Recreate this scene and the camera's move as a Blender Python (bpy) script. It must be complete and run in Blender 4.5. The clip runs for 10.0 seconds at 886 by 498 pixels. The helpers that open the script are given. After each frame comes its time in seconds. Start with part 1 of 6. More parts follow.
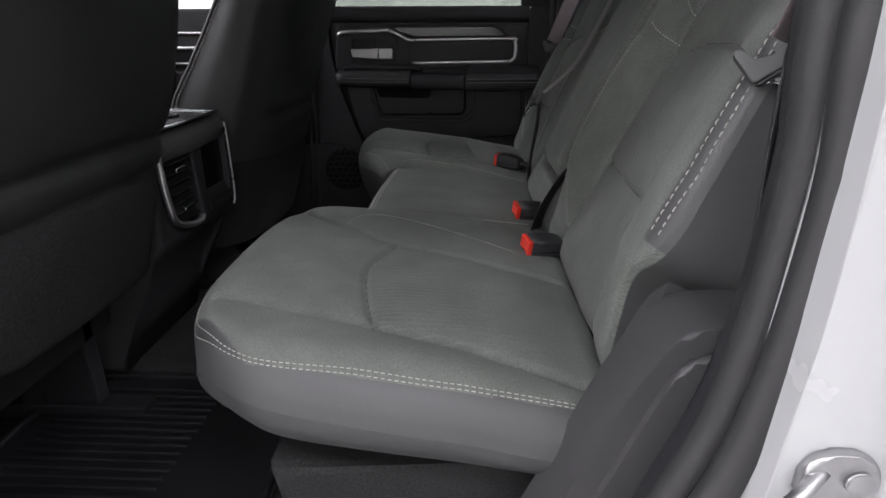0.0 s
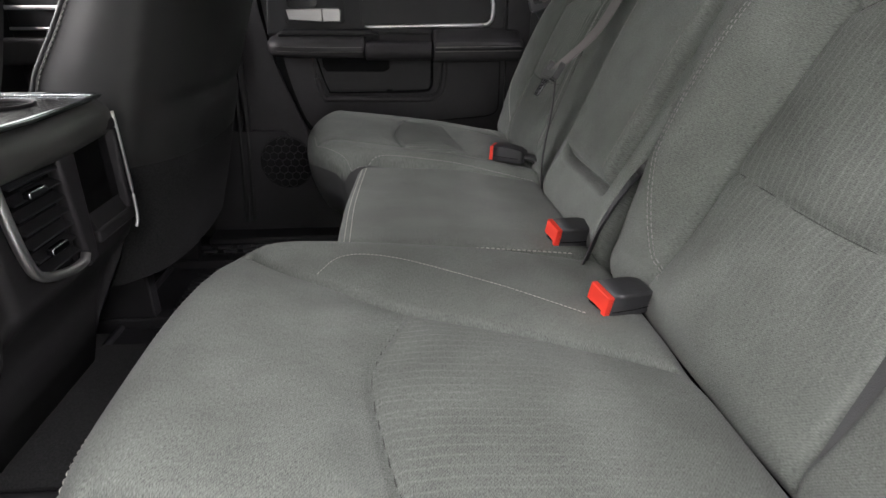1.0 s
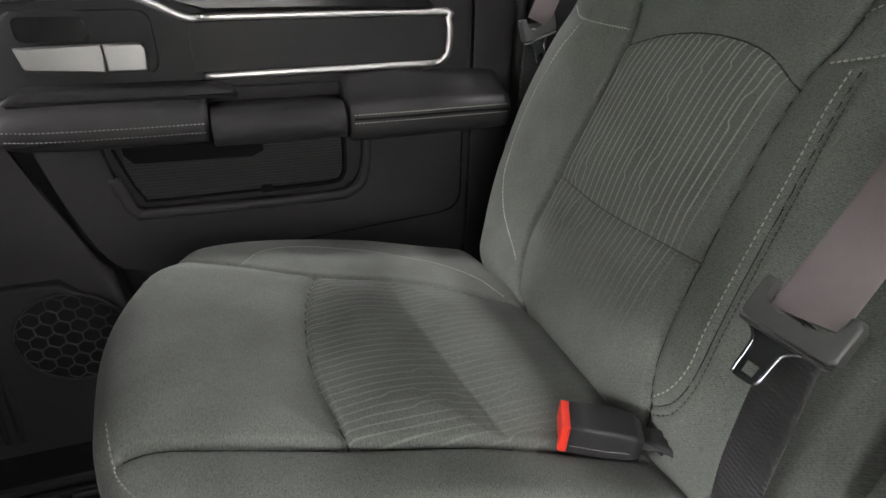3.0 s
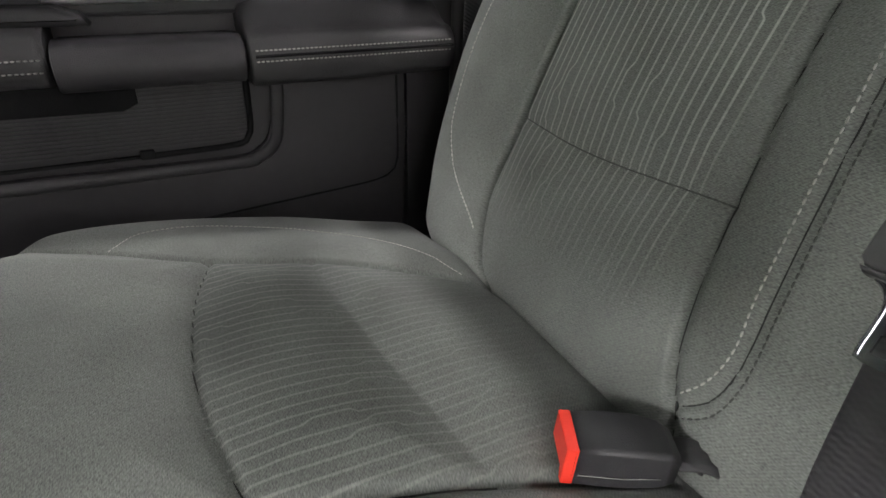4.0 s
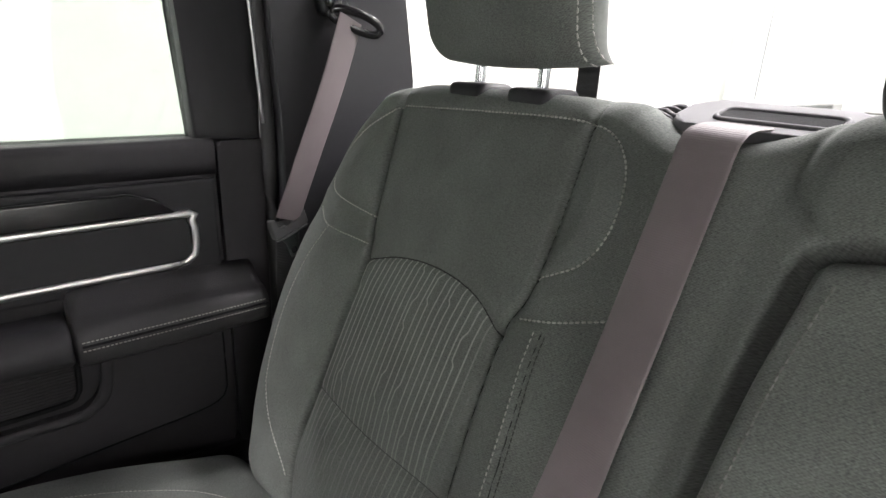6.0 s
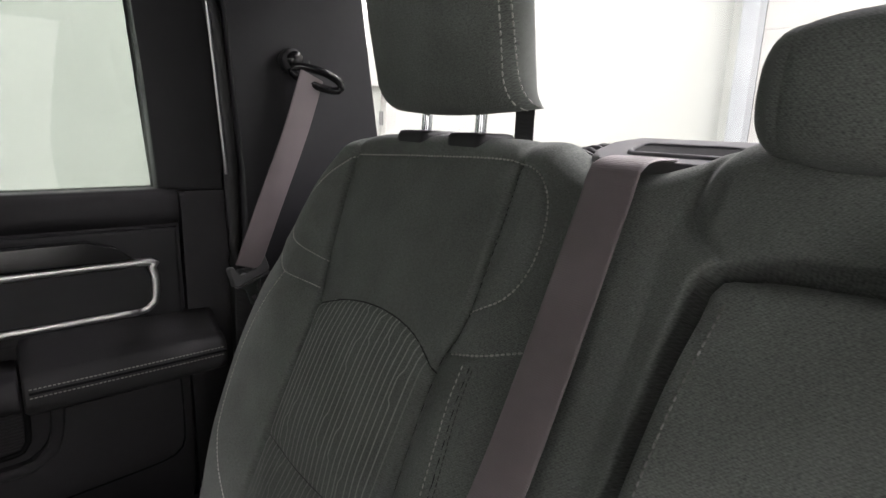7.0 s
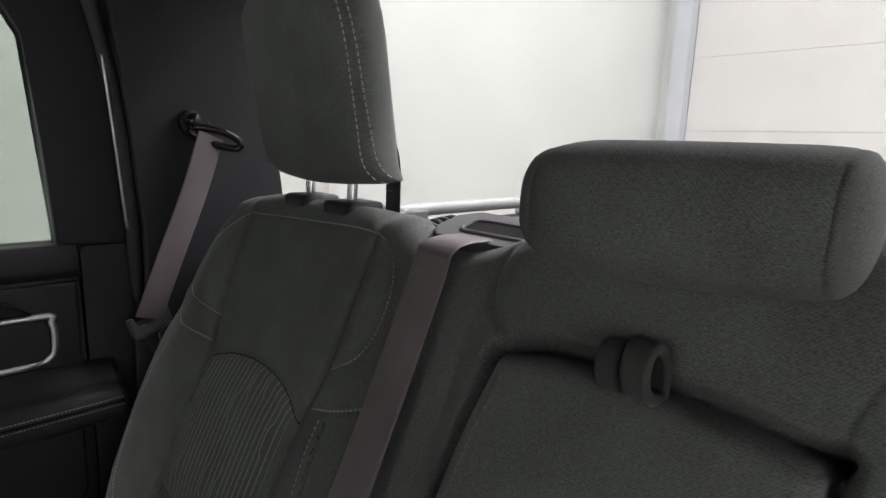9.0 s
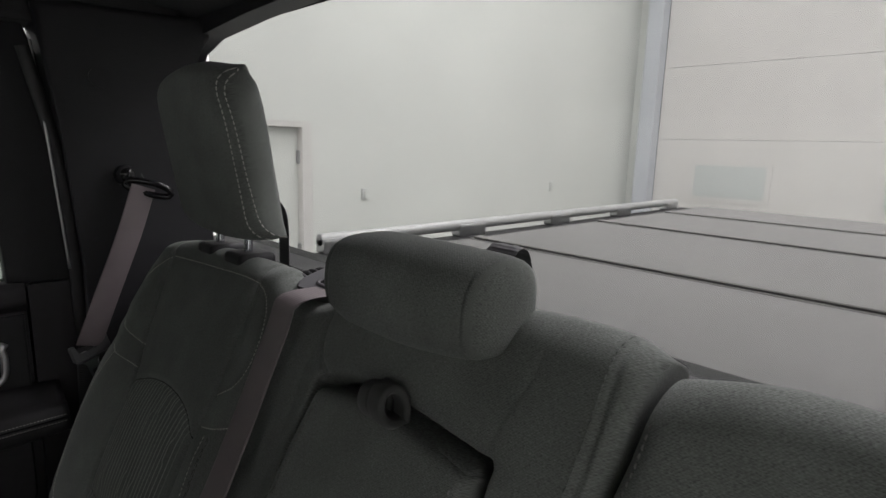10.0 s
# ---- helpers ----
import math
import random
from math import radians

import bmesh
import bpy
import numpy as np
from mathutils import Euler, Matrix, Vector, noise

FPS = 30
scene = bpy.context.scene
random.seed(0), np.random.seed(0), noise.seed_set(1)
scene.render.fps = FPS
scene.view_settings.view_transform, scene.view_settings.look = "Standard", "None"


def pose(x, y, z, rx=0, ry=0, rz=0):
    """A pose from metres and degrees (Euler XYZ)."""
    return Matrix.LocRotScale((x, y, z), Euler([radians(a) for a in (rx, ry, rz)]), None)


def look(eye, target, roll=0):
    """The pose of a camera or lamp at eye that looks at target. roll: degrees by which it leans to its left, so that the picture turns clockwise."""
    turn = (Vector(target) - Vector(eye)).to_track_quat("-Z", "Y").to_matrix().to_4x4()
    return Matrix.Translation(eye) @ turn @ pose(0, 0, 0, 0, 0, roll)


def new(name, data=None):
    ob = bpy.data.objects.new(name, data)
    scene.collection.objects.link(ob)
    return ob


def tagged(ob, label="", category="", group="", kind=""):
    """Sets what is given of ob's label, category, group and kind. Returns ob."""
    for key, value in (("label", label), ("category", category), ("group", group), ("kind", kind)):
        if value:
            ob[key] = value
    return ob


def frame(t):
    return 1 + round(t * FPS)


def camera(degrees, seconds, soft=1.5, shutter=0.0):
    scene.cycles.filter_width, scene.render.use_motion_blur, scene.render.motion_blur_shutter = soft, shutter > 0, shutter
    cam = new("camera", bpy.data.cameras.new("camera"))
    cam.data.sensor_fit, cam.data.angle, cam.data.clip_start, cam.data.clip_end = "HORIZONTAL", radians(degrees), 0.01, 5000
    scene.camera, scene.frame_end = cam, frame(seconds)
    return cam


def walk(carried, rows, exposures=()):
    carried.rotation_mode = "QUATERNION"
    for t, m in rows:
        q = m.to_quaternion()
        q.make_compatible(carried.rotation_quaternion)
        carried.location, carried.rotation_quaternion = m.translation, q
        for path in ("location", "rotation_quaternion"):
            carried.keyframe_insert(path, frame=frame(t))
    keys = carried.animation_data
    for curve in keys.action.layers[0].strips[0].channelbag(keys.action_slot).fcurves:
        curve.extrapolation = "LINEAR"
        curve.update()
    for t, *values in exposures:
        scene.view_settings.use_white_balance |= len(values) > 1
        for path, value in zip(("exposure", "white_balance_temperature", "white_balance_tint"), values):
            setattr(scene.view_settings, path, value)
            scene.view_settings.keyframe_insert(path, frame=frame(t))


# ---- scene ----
cam = camera(77.0, 10.0)
PATH = [
    (0, (0.02, 0.055, 0.845), (-0.063, 1.919, 0.125), -0.1),
    (0.5, (-0.037, 0.184, 0.813), (0.029, 2.038, 0.066), 0.2),
    (1, (-0.085, 0.376, 0.817), (0.065, 2.199, 0.008), 0.1),
    (1.5, (-0.138, 0.554, 0.841), (0.115, 2.34, -0.037), -0.0),
    (2, (-0.139, 0.754, 0.844), (0.263, 2.49, -0.064), 0.6),
    (2.5, (-0.121, 0.96, 0.885), (0.349, 2.671, -0.037), 1.0),
    (2.7, (-0.116, 1.03, 0.913), (0.4, 2.728, -0.01), 1.0),
    (3.8, (-0.084, 1.218, 0.813), (0.665, 2.807, -0.142), 1.2),
    (4, (-0.071, 1.224, 0.811), (0.713, 2.795, -0.146), 1.3),
    (4.5, (-0.049, 1.223, 0.824), (0.866, 2.724, -0.13), 1.6),
    (5, (-0.064, 1.214, 0.883), (0.987, 2.662, -0.011), 2.2),
    (5.5, (-0.066, 1.17, 0.972), (1.088, 2.622, 0.225), 2.6),
    (5.8, (-0.037, 1.142, 1.039), (1.129, 2.597, 0.315), 2.6),
    (6, (-0.032, 1.135, 1.039), (1.181, 2.585, 0.386), 2.7),
    (7.3, (0.013, 1.074, 1.012), (1.249, 2.589, 0.591), 2.0),
    (7.5, (0.012, 1.069, 1.008), (1.259, 2.576, 0.588), 1.7),
    (8, (-0.001, 1.048, 1.009), (1.268, 2.541, 0.608), 1.8),
    (8.5, (0.015, 1.031, 1.025), (1.333, 2.487, 0.646), 1.9),
    (9, (0.044, 0.989, 1.08), (1.402, 2.409, 0.708), 2.0),
    (9.5, (0.073, 0.899, 1.134), (1.446, 2.307, 0.769), 2.0),
    (10, (0.068, 0.802, 1.161), (1.451, 2.201, 0.799), 1.8),
]
EXPOSURES = [(0, -1.55, 6150, 20), (0.5, -0.9, 6250, 20), (1, -0.5, 6350, 18), (2, 0.1, 6350, 16), (2.5, 0.12, 6450, 16), (4.5, 0.4, 6450, 18), (5, 0.6, 6400, 22), (5.5, 0.75, 6400, 24), (6, -0.05, 6400, 18), (7.5, -0.88, 6350, 20), (8.5, -0.9, 6250, 20), (9, -1.4, 6280, 19), (9.5, -1.90, 6300, 18), (10, -2.03, 6300, 18)]
walk(cam, [(t, look(eye, target, roll)) for t, eye, target, roll in PATH], EXPOSURES)

# ---- world and lights ----
world = bpy.data.worlds.new("hall_world")
scene.world = world
world.use_nodes = True
world.node_tree.nodes["Background"].inputs[0].default_value = (0.9, 0.95, 1.0, 1)
world.node_tree.nodes["Background"].inputs[1].default_value = 0.05


def area_lamp(x, y, z, sx, sy, watts, tint=(1, 0.98, 0.95)):
    lamp = bpy.data.lights.new("ceiling_light", "AREA")
    lamp.shape, lamp.size, lamp.size_y, lamp.energy, lamp.color = "RECTANGLE", sx, sy, watts, tint
    ob = new("ceiling_light", lamp)
    ob.matrix_world = pose(x, y, z)
    return ob


for ly, watts in ((-5.7, 210), (-2.0, 330), (3.3, 130)):
    for lx in (-5.0, -1.4, 2.2, 5.8):
        area_lamp(lx, ly, 4.5, 2.8, 0.5, watts)
for lx, watts in ((2.56, 480), (4.15, 560)):
    area_lamp(lx, 1.1, 4.5, 0.35, 4.4, watts)
for ly in (-4.0, -1.3, 1.2, 3.4):
    area_lamp(-8.2, ly, 4.5, 0.5, 2.2, 950)


# ---- materials ----
def socket(node, name, value):
    node.inputs[name].default_value = value


def surface(name, base, rough=0.6, metal=0.0, grain=0.0, grain_size=0.01, bump=0.0, bump_size=0.001, spec=0.5, coat=0.0, sheen=0.0, stain=0.12, stain_size=0.12):
    """A procedural surface: base colour varied at two scales, with fine relief."""
    m = bpy.data.materials.new(name)
    m.use_nodes = True
    nt = m.node_tree
    n, l = nt.nodes, nt.links
    b = n["Principled BSDF"]
    socket(b, "Roughness", rough)
    socket(b, "Metallic", metal)
    socket(b, "Specular IOR Level", spec)
    socket(b, "Coat Weight", coat)
    socket(b, "Sheen Weight", sheen)
    co = n.new("ShaderNodeTexCoord")
    big = n.new("ShaderNodeTexNoise")
    socket(big, "Scale", 1 / stain_size)
    socket(big, "Detail", 4.0)
    l.new(co.outputs["Object"], big.inputs["Vector"])
    small = n.new("ShaderNodeTexNoise")
    socket(small, "Scale", 1 / grain_size)
    socket(small, "Detail", 3.0)
    l.new(co.outputs["Object"], small.inputs["Vector"])
    r1 = n.new("ShaderNodeMapRange")
    for key, v in (("From Min", 0.3), ("From Max", 0.7), ("To Min", 1 - stain), ("To Max", 1 + stain)):
        socket(r1, key, v)
    l.new(big.outputs["Fac"], r1.inputs["Value"])
    r2 = n.new("ShaderNodeMapRange")
    for key, v in (("From Min", 0.3), ("From Max", 0.7), ("To Min", 1 - grain), ("To Max", 1 + grain)):
        socket(r2, key, v)
    l.new(small.outputs["Fac"], r2.inputs["Value"])
    mul = n.new("ShaderNodeMath")
    mul.operation = "MULTIPLY"
    l.new(r1.outputs[0], mul.inputs[0])
    l.new(r2.outputs[0], mul.inputs[1])
    sc = n.new("ShaderNodeVectorMath")
    sc.operation = "SCALE"
    sc.inputs[0].default_value = base
    l.new(mul.outputs[0], sc.inputs["Scale"])
    l.new(sc.outputs[0], b.inputs["Base Color"])
    rr = n.new("ShaderNodeMapRange")
    for key, v in (("From Min", 0.3), ("From Max", 0.7), ("To Min", max(0.02, rough - 0.06)), ("To Max", min(1, rough + 0.06))):
        socket(rr, key, v)
    l.new(big.outputs["Fac"], rr.inputs["Value"])
    l.new(rr.outputs[0], b.inputs["Roughness"])
    if bump:
        fine = n.new("ShaderNodeTexNoise")
        socket(fine, "Scale", 1 / bump_size)
        socket(fine, "Detail", 2.0)
        l.new(co.outputs["Object"], fine.inputs["Vector"])
        bp = n.new("ShaderNodeBump")
        socket(bp, "Strength", bump)
        socket(bp, "Distance", 0.001)
        l.new(fine.outputs["Fac"], bp.inputs["Height"])
        l.new(bp.outputs[0], b.inputs["Normal"])
    return m


def math_node(nt, op, a, b=None, c=None):
    n = nt.nodes.new("ShaderNodeMath")
    n.operation = op
    for k, v in enumerate((a, b, c)):
        if v is None:
            continue
        if isinstance(v, (int, float)):
            n.inputs[k].default_value = v
        else:
            nt.links.new(v, n.inputs[k])
    return n.outputs[0]


def cloth(name, base, lined=False, fade=(0, 0, 1, 0), twill=1150.0, plain_to=None):
    """Woven seat cloth: fine twill and fleck, and in the inserts pale wavering lines. UV is in metres."""
    m = surface(name, base, rough=0.95, spec=0.12, sheen=0.08, stain=0.14, stain_size=0.06)
    nt = m.node_tree
    n, l = nt.nodes, nt.links
    b = n["Principled BSDF"]
    socket(b, "Sheen Roughness", 0.5)
    uv = n.new("ShaderNodeUVMap")
    sep = n.new("ShaderNodeSeparateXYZ")
    l.new(uv.outputs[0], sep.inputs[0])
    u, v = sep.outputs[0], sep.outputs[1]
    diag = math_node(nt, "ADD", math_node(nt, "MULTIPLY", u, twill * 2.2), math_node(nt, "MULTIPLY", v, twill * 2.2))
    rib = math_node(nt, "SINE", diag)
    fleck = n.new("ShaderNodeTexNoise")
    socket(fleck, "Scale", 1150.0)
    socket(fleck, "Detail", 1.0)
    fibre = n.new("ShaderNodeMapping")
    socket(fibre, "Scale", (0.42, 1.35, 1.0))
    l.new(uv.outputs[0], fibre.inputs["Vector"])
    l.new(fibre.outputs[0], fleck.inputs["Vector"])
    mid = n.new("ShaderNodeTexNoise")
    socket(mid, "Scale", 430.0)
    socket(mid, "Detail", 3.0)
    l.new(fibre.outputs[0], mid.inputs["Vector"])
    shade = math_node(nt, "ADD", math_node(nt, "MULTIPLY", rib, 0.08), math_node(nt, "MULTIPLY", math_node(nt, "SUBTRACT", fleck.outputs["Fac"], 0.5), 1.5))
    shade = math_node(nt, "ADD", shade, math_node(nt, "MULTIPLY", math_node(nt, "SUBTRACT", mid.outputs["Fac"], 0.5), 0.65))
    shade = math_node(nt, "ADD", shade, 1.0)
    old = b.inputs["Base Color"].links[0].from_socket
    sc = n.new("ShaderNodeVectorMath")
    sc.operation = "SCALE"
    l.new(old, sc.inputs[0])
    l.new(math_node(nt, "MAXIMUM", shade, 0.2), sc.inputs["Scale"])
    colour = sc.outputs[0]
    weave = n.new("ShaderNodeTexNoise")
    socket(weave, "Scale", 1500.0)
    socket(weave, "Detail", 1.0)
    l.new(uv.outputs[0], weave.inputs["Vector"])
    height = math_node(nt, "ADD", math_node(nt, "MULTIPLY", rib, 0.35), math_node(nt, "MULTIPLY", weave.outputs["Fac"], 0.45))
    if lined:
        pitch = 0.0088
        lane = math_node(nt, "MULTIPLY", u, 1 / pitch)
        ident = math_node(nt, "FLOOR", lane)
        rnd = n.new("ShaderNodeTexWhiteNoise")
        rnd.noise_dimensions = "1D"
        l.new(ident, rnd.inputs["W"])
        pick = n.new("ShaderNodeTexWhiteNoise")
        pick.noise_dimensions = "2D"
        run = math_node(nt, "ADD", math_node(nt, "MULTIPLY", v, 12.5), math_node(nt, "MULTIPLY", rnd.outputs["Value"], 7.3))
        cell = n.new("ShaderNodeCombineXYZ")
        l.new(ident, cell.inputs[0])
        l.new(math_node(nt, "FLOOR", run), cell.inputs[1])
        l.new(cell.outputs[0], pick.inputs["Vector"])
        along = math_node(nt, "FRACT", run)

        def step(lo, hi):
            sm = n.new("ShaderNodeMapRange")
            sm.interpolation_type = "SMOOTHSTEP"
            socket(sm, "From Min", lo)
            socket(sm, "From Max", hi)
            l.new(along, sm.inputs["Value"])
            return sm.outputs[0]

        kink = math_node(nt, "MULTIPLY", math_node(nt, "SUBTRACT", step(0.10, 0.17), step(0.42, 0.55)), math_node(nt, "LESS_THAN", pick.outputs["Value"], 0.24))
        side = math_node(nt, "SUBTRACT", math_node(nt, "FRACT", lane), math_node(nt, "ADD", math_node(nt, "MULTIPLY", kink, 0.42), 0.29))
        line = n.new("ShaderNodeMapRange")
        line.interpolation_type = "SMOOTHSTEP"
        for key, val in (("From Min", 0.035), ("From Max", 0.15), ("To Min", 1.0), ("To Max", 0.0)):
            socket(line, key, val)
        l.new(math_node(nt, "ABSOLUTE", side), line.inputs["Value"])
        v0, lo, v1, hi = fade
        fd = n.new("ShaderNodeMapRange")
        for key, val in (("From Min", v0), ("From Max", v1), ("To Min", lo), ("To Max", hi)):
            socket(fd, key, val)
        l.new(v, fd.inputs["Value"])
        wear = math_node(nt, "MULTIPLY", math_node(nt, "MULTIPLY", line.outputs[0], fd.outputs[0]), math_node(nt, "ADD", mid.outputs["Fac"], 0.35))
        if plain_to:
            rim = n.new("ShaderNodeMapRange")
            socket(rim, "From Min", plain_to)
            socket(rim, "From Max", plain_to + 0.010)
            l.new(u, rim.inputs["Value"])
            wear = math_node(nt, "MULTIPLY", wear, rim.outputs[0])
        mx = n.new("ShaderNodeMix")
        mx.data_type = "RGBA"
        l.new(wear, mx.inputs["Factor"])
        l.new(colour, mx.inputs["A"])
        mx.inputs["B"].default_value = (0.42, 0.435, 0.40, 1)
        colour = mx.outputs["Result"]
    l.new(colour, b.inputs["Base Color"])
    bp = n.new("ShaderNodeBump")
    socket(bp, "Strength", 0.06)
    socket(bp, "Distance", 0.0003)
    l.new(height, bp.inputs["Height"])
    l.new(bp.outputs[0], b.inputs["Normal"])
    return m


CLOTH = (0.123, 0.1335, 0.1225)
M_CLOTH = cloth("grey_cloth", CLOTH)
M_LINED_BACK = cloth("lined_cloth_back", CLOTH, True, (0.035, 0.0, 0.20, 0.72), plain_to=1.441)
M_LINED_SEAT = cloth("lined_cloth_seat", CLOTH, True, (-0.13, 0.05, 0.06, 0.30))
M_LOOP = cloth("loop_cloth", (0.07, 0.073, 0.069))
M_PLAIN_BACK = cloth("worn_lined_cloth_back", CLOTH, True, (0.02, 0.0, 0.14, 0.12))
M_PLAIN_SEAT = cloth("worn_lined_cloth_seat", CLOTH, True, (-0.15, 0.0, 0.06, 0.10))
# Cord colours darker than the cloth: groove shade is put into the seams.
M_SEAM_SHADE = surface("seam_shadow_cloth", (0.030, 0.032, 0.030), 0.95, spec=0.1, grain=0.2, grain_size=0.003)
# Weaker shade for softer grooves; also the thread of the dark stitch row.
M_SEAM_SOFT = surface("seam_shade_and_thread", (0.062, 0.066, 0.061), 0.95, spec=0.1, grain=0.2, grain_size=0.003)
M_VINYL = surface("grey_vinyl", (0.059, 0.0605, 0.0615), 0.55, bump=0.25, bump_size=0.0012, stain=0.06)
M_THREAD = surface("pale_thread", (0.33, 0.33, 0.30), 0.8, grain=0.2, grain_size=0.004)
M_THREAD_DARK = surface("grey_thread", (0.2145, 0.2145, 0.2062), 0.8, grain=0.2, grain_size=0.004)
M_STITCH_SEAM = surface("seam_thread", (0.15, 0.15, 0.14), 0.8, grain=0.2, grain_size=0.004)
M_PLASTIC = surface("black_plastic", (0.020, 0.020, 0.0222), 0.5, spec=0.3, bump=0.3, bump_size=0.0011, stain=0.08, grain=0.05)
M_PLASTIC_GREY = surface("charcoal_plastic", (0.032, 0.0305, 0.0335), 0.5, spec=0.3, bump=0.35, bump_size=0.0011, stain=0.08, grain=0.05)
# Darker copy of the black plastic, with the shade of recesses in its colour.
M_SHADE_BLACK = surface("shade_black_plastic", (0.010, 0.0098, 0.0108), 0.8, spec=0.12, bump=0.3, bump_size=0.0011, stain=0.1)
M_TRIM = surface("grey_trim_plastic", (0.050, 0.050, 0.0515), 0.45, spec=0.4, bump=0.3, bump_size=0.0011, stain=0.08)
M_GLOSS = surface("gloss_black", (0.0099, 0.0099, 0.0107), 0.15, stain=0.05)
M_SOFT = surface("black_leatherette", (0.030, 0.029, 0.031), 0.56, bump=0.4, bump_size=0.0016, stain=0.08)
M_GLOSS_SEAL = surface("smooth_rubber", (0.012, 0.012, 0.013), 0.4, stain=0.1)
M_RUBBER = surface("rubber_mat", (0.0099, 0.0099, 0.0115), 0.55, bump=0.3, bump_size=0.002, stain=0.2, stain_size=0.05)
# Lighter than the mat's rubber: the blocks' glossy highlights are put into the colour.
M_TREAD = surface("highlit_rubber_tread", (0.060, 0.060, 0.064), 0.32, bump=0.2, bump_size=0.002, stain=0.25, stain_size=0.03)
M_SEAL = surface("rubber_seal", (0.022, 0.022, 0.023), 0.6, stain=0.1, bump=0.1, bump_size=0.002)
M_CARPET = surface("black_carpet", (0.023, 0.0235, 0.024), 0.95, spec=0.1, bump=0.9, bump_size=0.0018, grain=0.35, grain_size=0.003)
M_SILVER = surface("satin_silver", (0.78, 0.78, 0.79), 0.42, metal=1.0, stain=0.03)
M_HANDLE = surface("brushed_silver", (0.36, 0.36, 0.36), 0.38, metal=1.0, stain=0.05)
M_CHROME = surface("chrome", (0.55, 0.57, 0.60), 0.15, metal=1.0, stain=0.03)
M_STEEL = surface("dull_steel", (0.45, 0.45, 0.46), 0.35, metal=1.0, stain=0.12, stain_size=0.02)
M_RED = surface("red_plastic", (0.75, 0.045, 0.025), 0.4, stain=0.05)
M_PAINT = surface("white_paint", (0.43, 0.44, 0.445), 0.25, coat=0.5, stain=0.02)
M_WALL = surface("white_wall", (0.78, 0.79, 0.76), 0.75, stain=0.04, stain_size=0.9, grain=0.02, grain_size=0.05)
M_DOOR_WALL = surface("garage_panel", (0.74, 0.72, 0.70), 0.6, stain=0.03, stain_size=0.6)
M_COLUMN = surface("grey_post", (0.60, 0.62, 0.66), 0.6, stain=0.04)
M_PLATE = surface("switch_plastic", (0.66, 0.67, 0.66), 0.5, stain=0.04)
M_PANE = surface("frosted_pane", (0.62, 0.645, 0.635), 0.5, stain=0.05)
M_FLOOR = surface("hall_concrete", (0.28, 0.28, 0.275), 0.5, stain=0.15, stain_size=0.5, grain=0.1, grain_size=0.02)
M_TONNEAU = surface("tonneau_vinyl", (0.235, 0.229, 0.228), 0.55, stain=0.08, stain_size=0.2, bump=0.2, bump_size=0.002)
M_RAIL = surface("anodised_rail", (0.52, 0.52, 0.52), 0.45, metal=0.4, stain=0.06)
M_STRIP = surface("grey_strip", (0.22, 0.215, 0.21), 0.5, stain=0.05)
M_HEADLINER = surface("headliner", (0.0297, 0.0297, 0.0313), 0.95, stain=0.05, grain=0.1, grain_size=0.004)
M_WEB = surface("belt_webbing", (0.150, 0.127, 0.131), 0.55, stain=0.10, stain_size=0.05)


def ribs(m, pitch, strength, shade=0.0):
    """Fine cross ribs along the fall of a strap."""
    nt = m.node_tree
    b = nt.nodes["Principled BSDF"]
    co = nt.nodes.new("ShaderNodeTexCoord")
    sep = nt.nodes.new("ShaderNodeSeparateXYZ")
    nt.links.new(co.outputs["Object"], sep.inputs[0])
    way = math_node(nt, "ADD", math_node(nt, "MULTIPLY", sep.outputs[2], 6.283 / pitch), math_node(nt, "MULTIPLY", sep.outputs[0], 3.0 / pitch))
    wave = math_node(nt, "SINE", way)
    cross = math_node(nt, "SINE", math_node(nt, "MULTIPLY", sep.outputs[1], 6.283 / (pitch * 1.6)))
    bp = nt.nodes.new("ShaderNodeBump")
    socket(bp, "Strength", strength)
    socket(bp, "Distance", 0.0006)
    nt.links.new(math_node(nt, "MULTIPLY", wave, math_node(nt, "ADD", math_node(nt, "MULTIPLY", cross, 0.4), 0.8)), bp.inputs["Height"])
    nt.links.new(bp.outputs[0], b.inputs["Normal"])


ribs(M_WEB, 0.0019, 0.15)
M_GUIDE = surface("grey_guide_plastic", (0.115, 0.115, 0.120), 0.6, spec=0.3, bump=0.15, bump_size=0.001, stain=0.06)


def glass(name, tint, gloss=0.035):
    m = bpy.data.materials.new(name)
    m.use_nodes = True
    nt = m.node_tree
    nt.nodes.clear()
    out = nt.nodes.new("ShaderNodeOutputMaterial")
    mix = nt.nodes.new("ShaderNodeMixShader")
    clear = nt.nodes.new("ShaderNodeBsdfTransparent")
    clear.inputs[0].default_value = (*tint, 1)
    shine = nt.nodes.new("ShaderNodeBsdfGlossy")
    shine.inputs["Roughness"].default_value = 0.02
    mix.inputs[0].default_value = gloss
    nt.links.new(clear.outputs[0], mix.inputs[1])
    nt.links.new(shine.outputs[0], mix.inputs[2])
    nt.links.new(mix.outputs[0], out.inputs[0])
    return m


M_GLASS = glass("window_glass", (0.50, 0.535, 0.505))
M_GLASS_REAR = glass("rear_glass", (0.64, 0.652, 0.64), 0.008)


# ---- building helpers ----
def thing(name, at, label, category, group="", kind=""):
    ob = new(name)
    ob.empty_display_size = 0.05
    ob.matrix_world = Matrix.Translation(at)
    return tagged(ob, label, category, group, kind)


def origin(ob):
    p = Vector((0, 0, 0))
    while ob is not None:
        p = p + ob.location
        ob = ob.parent
    return p


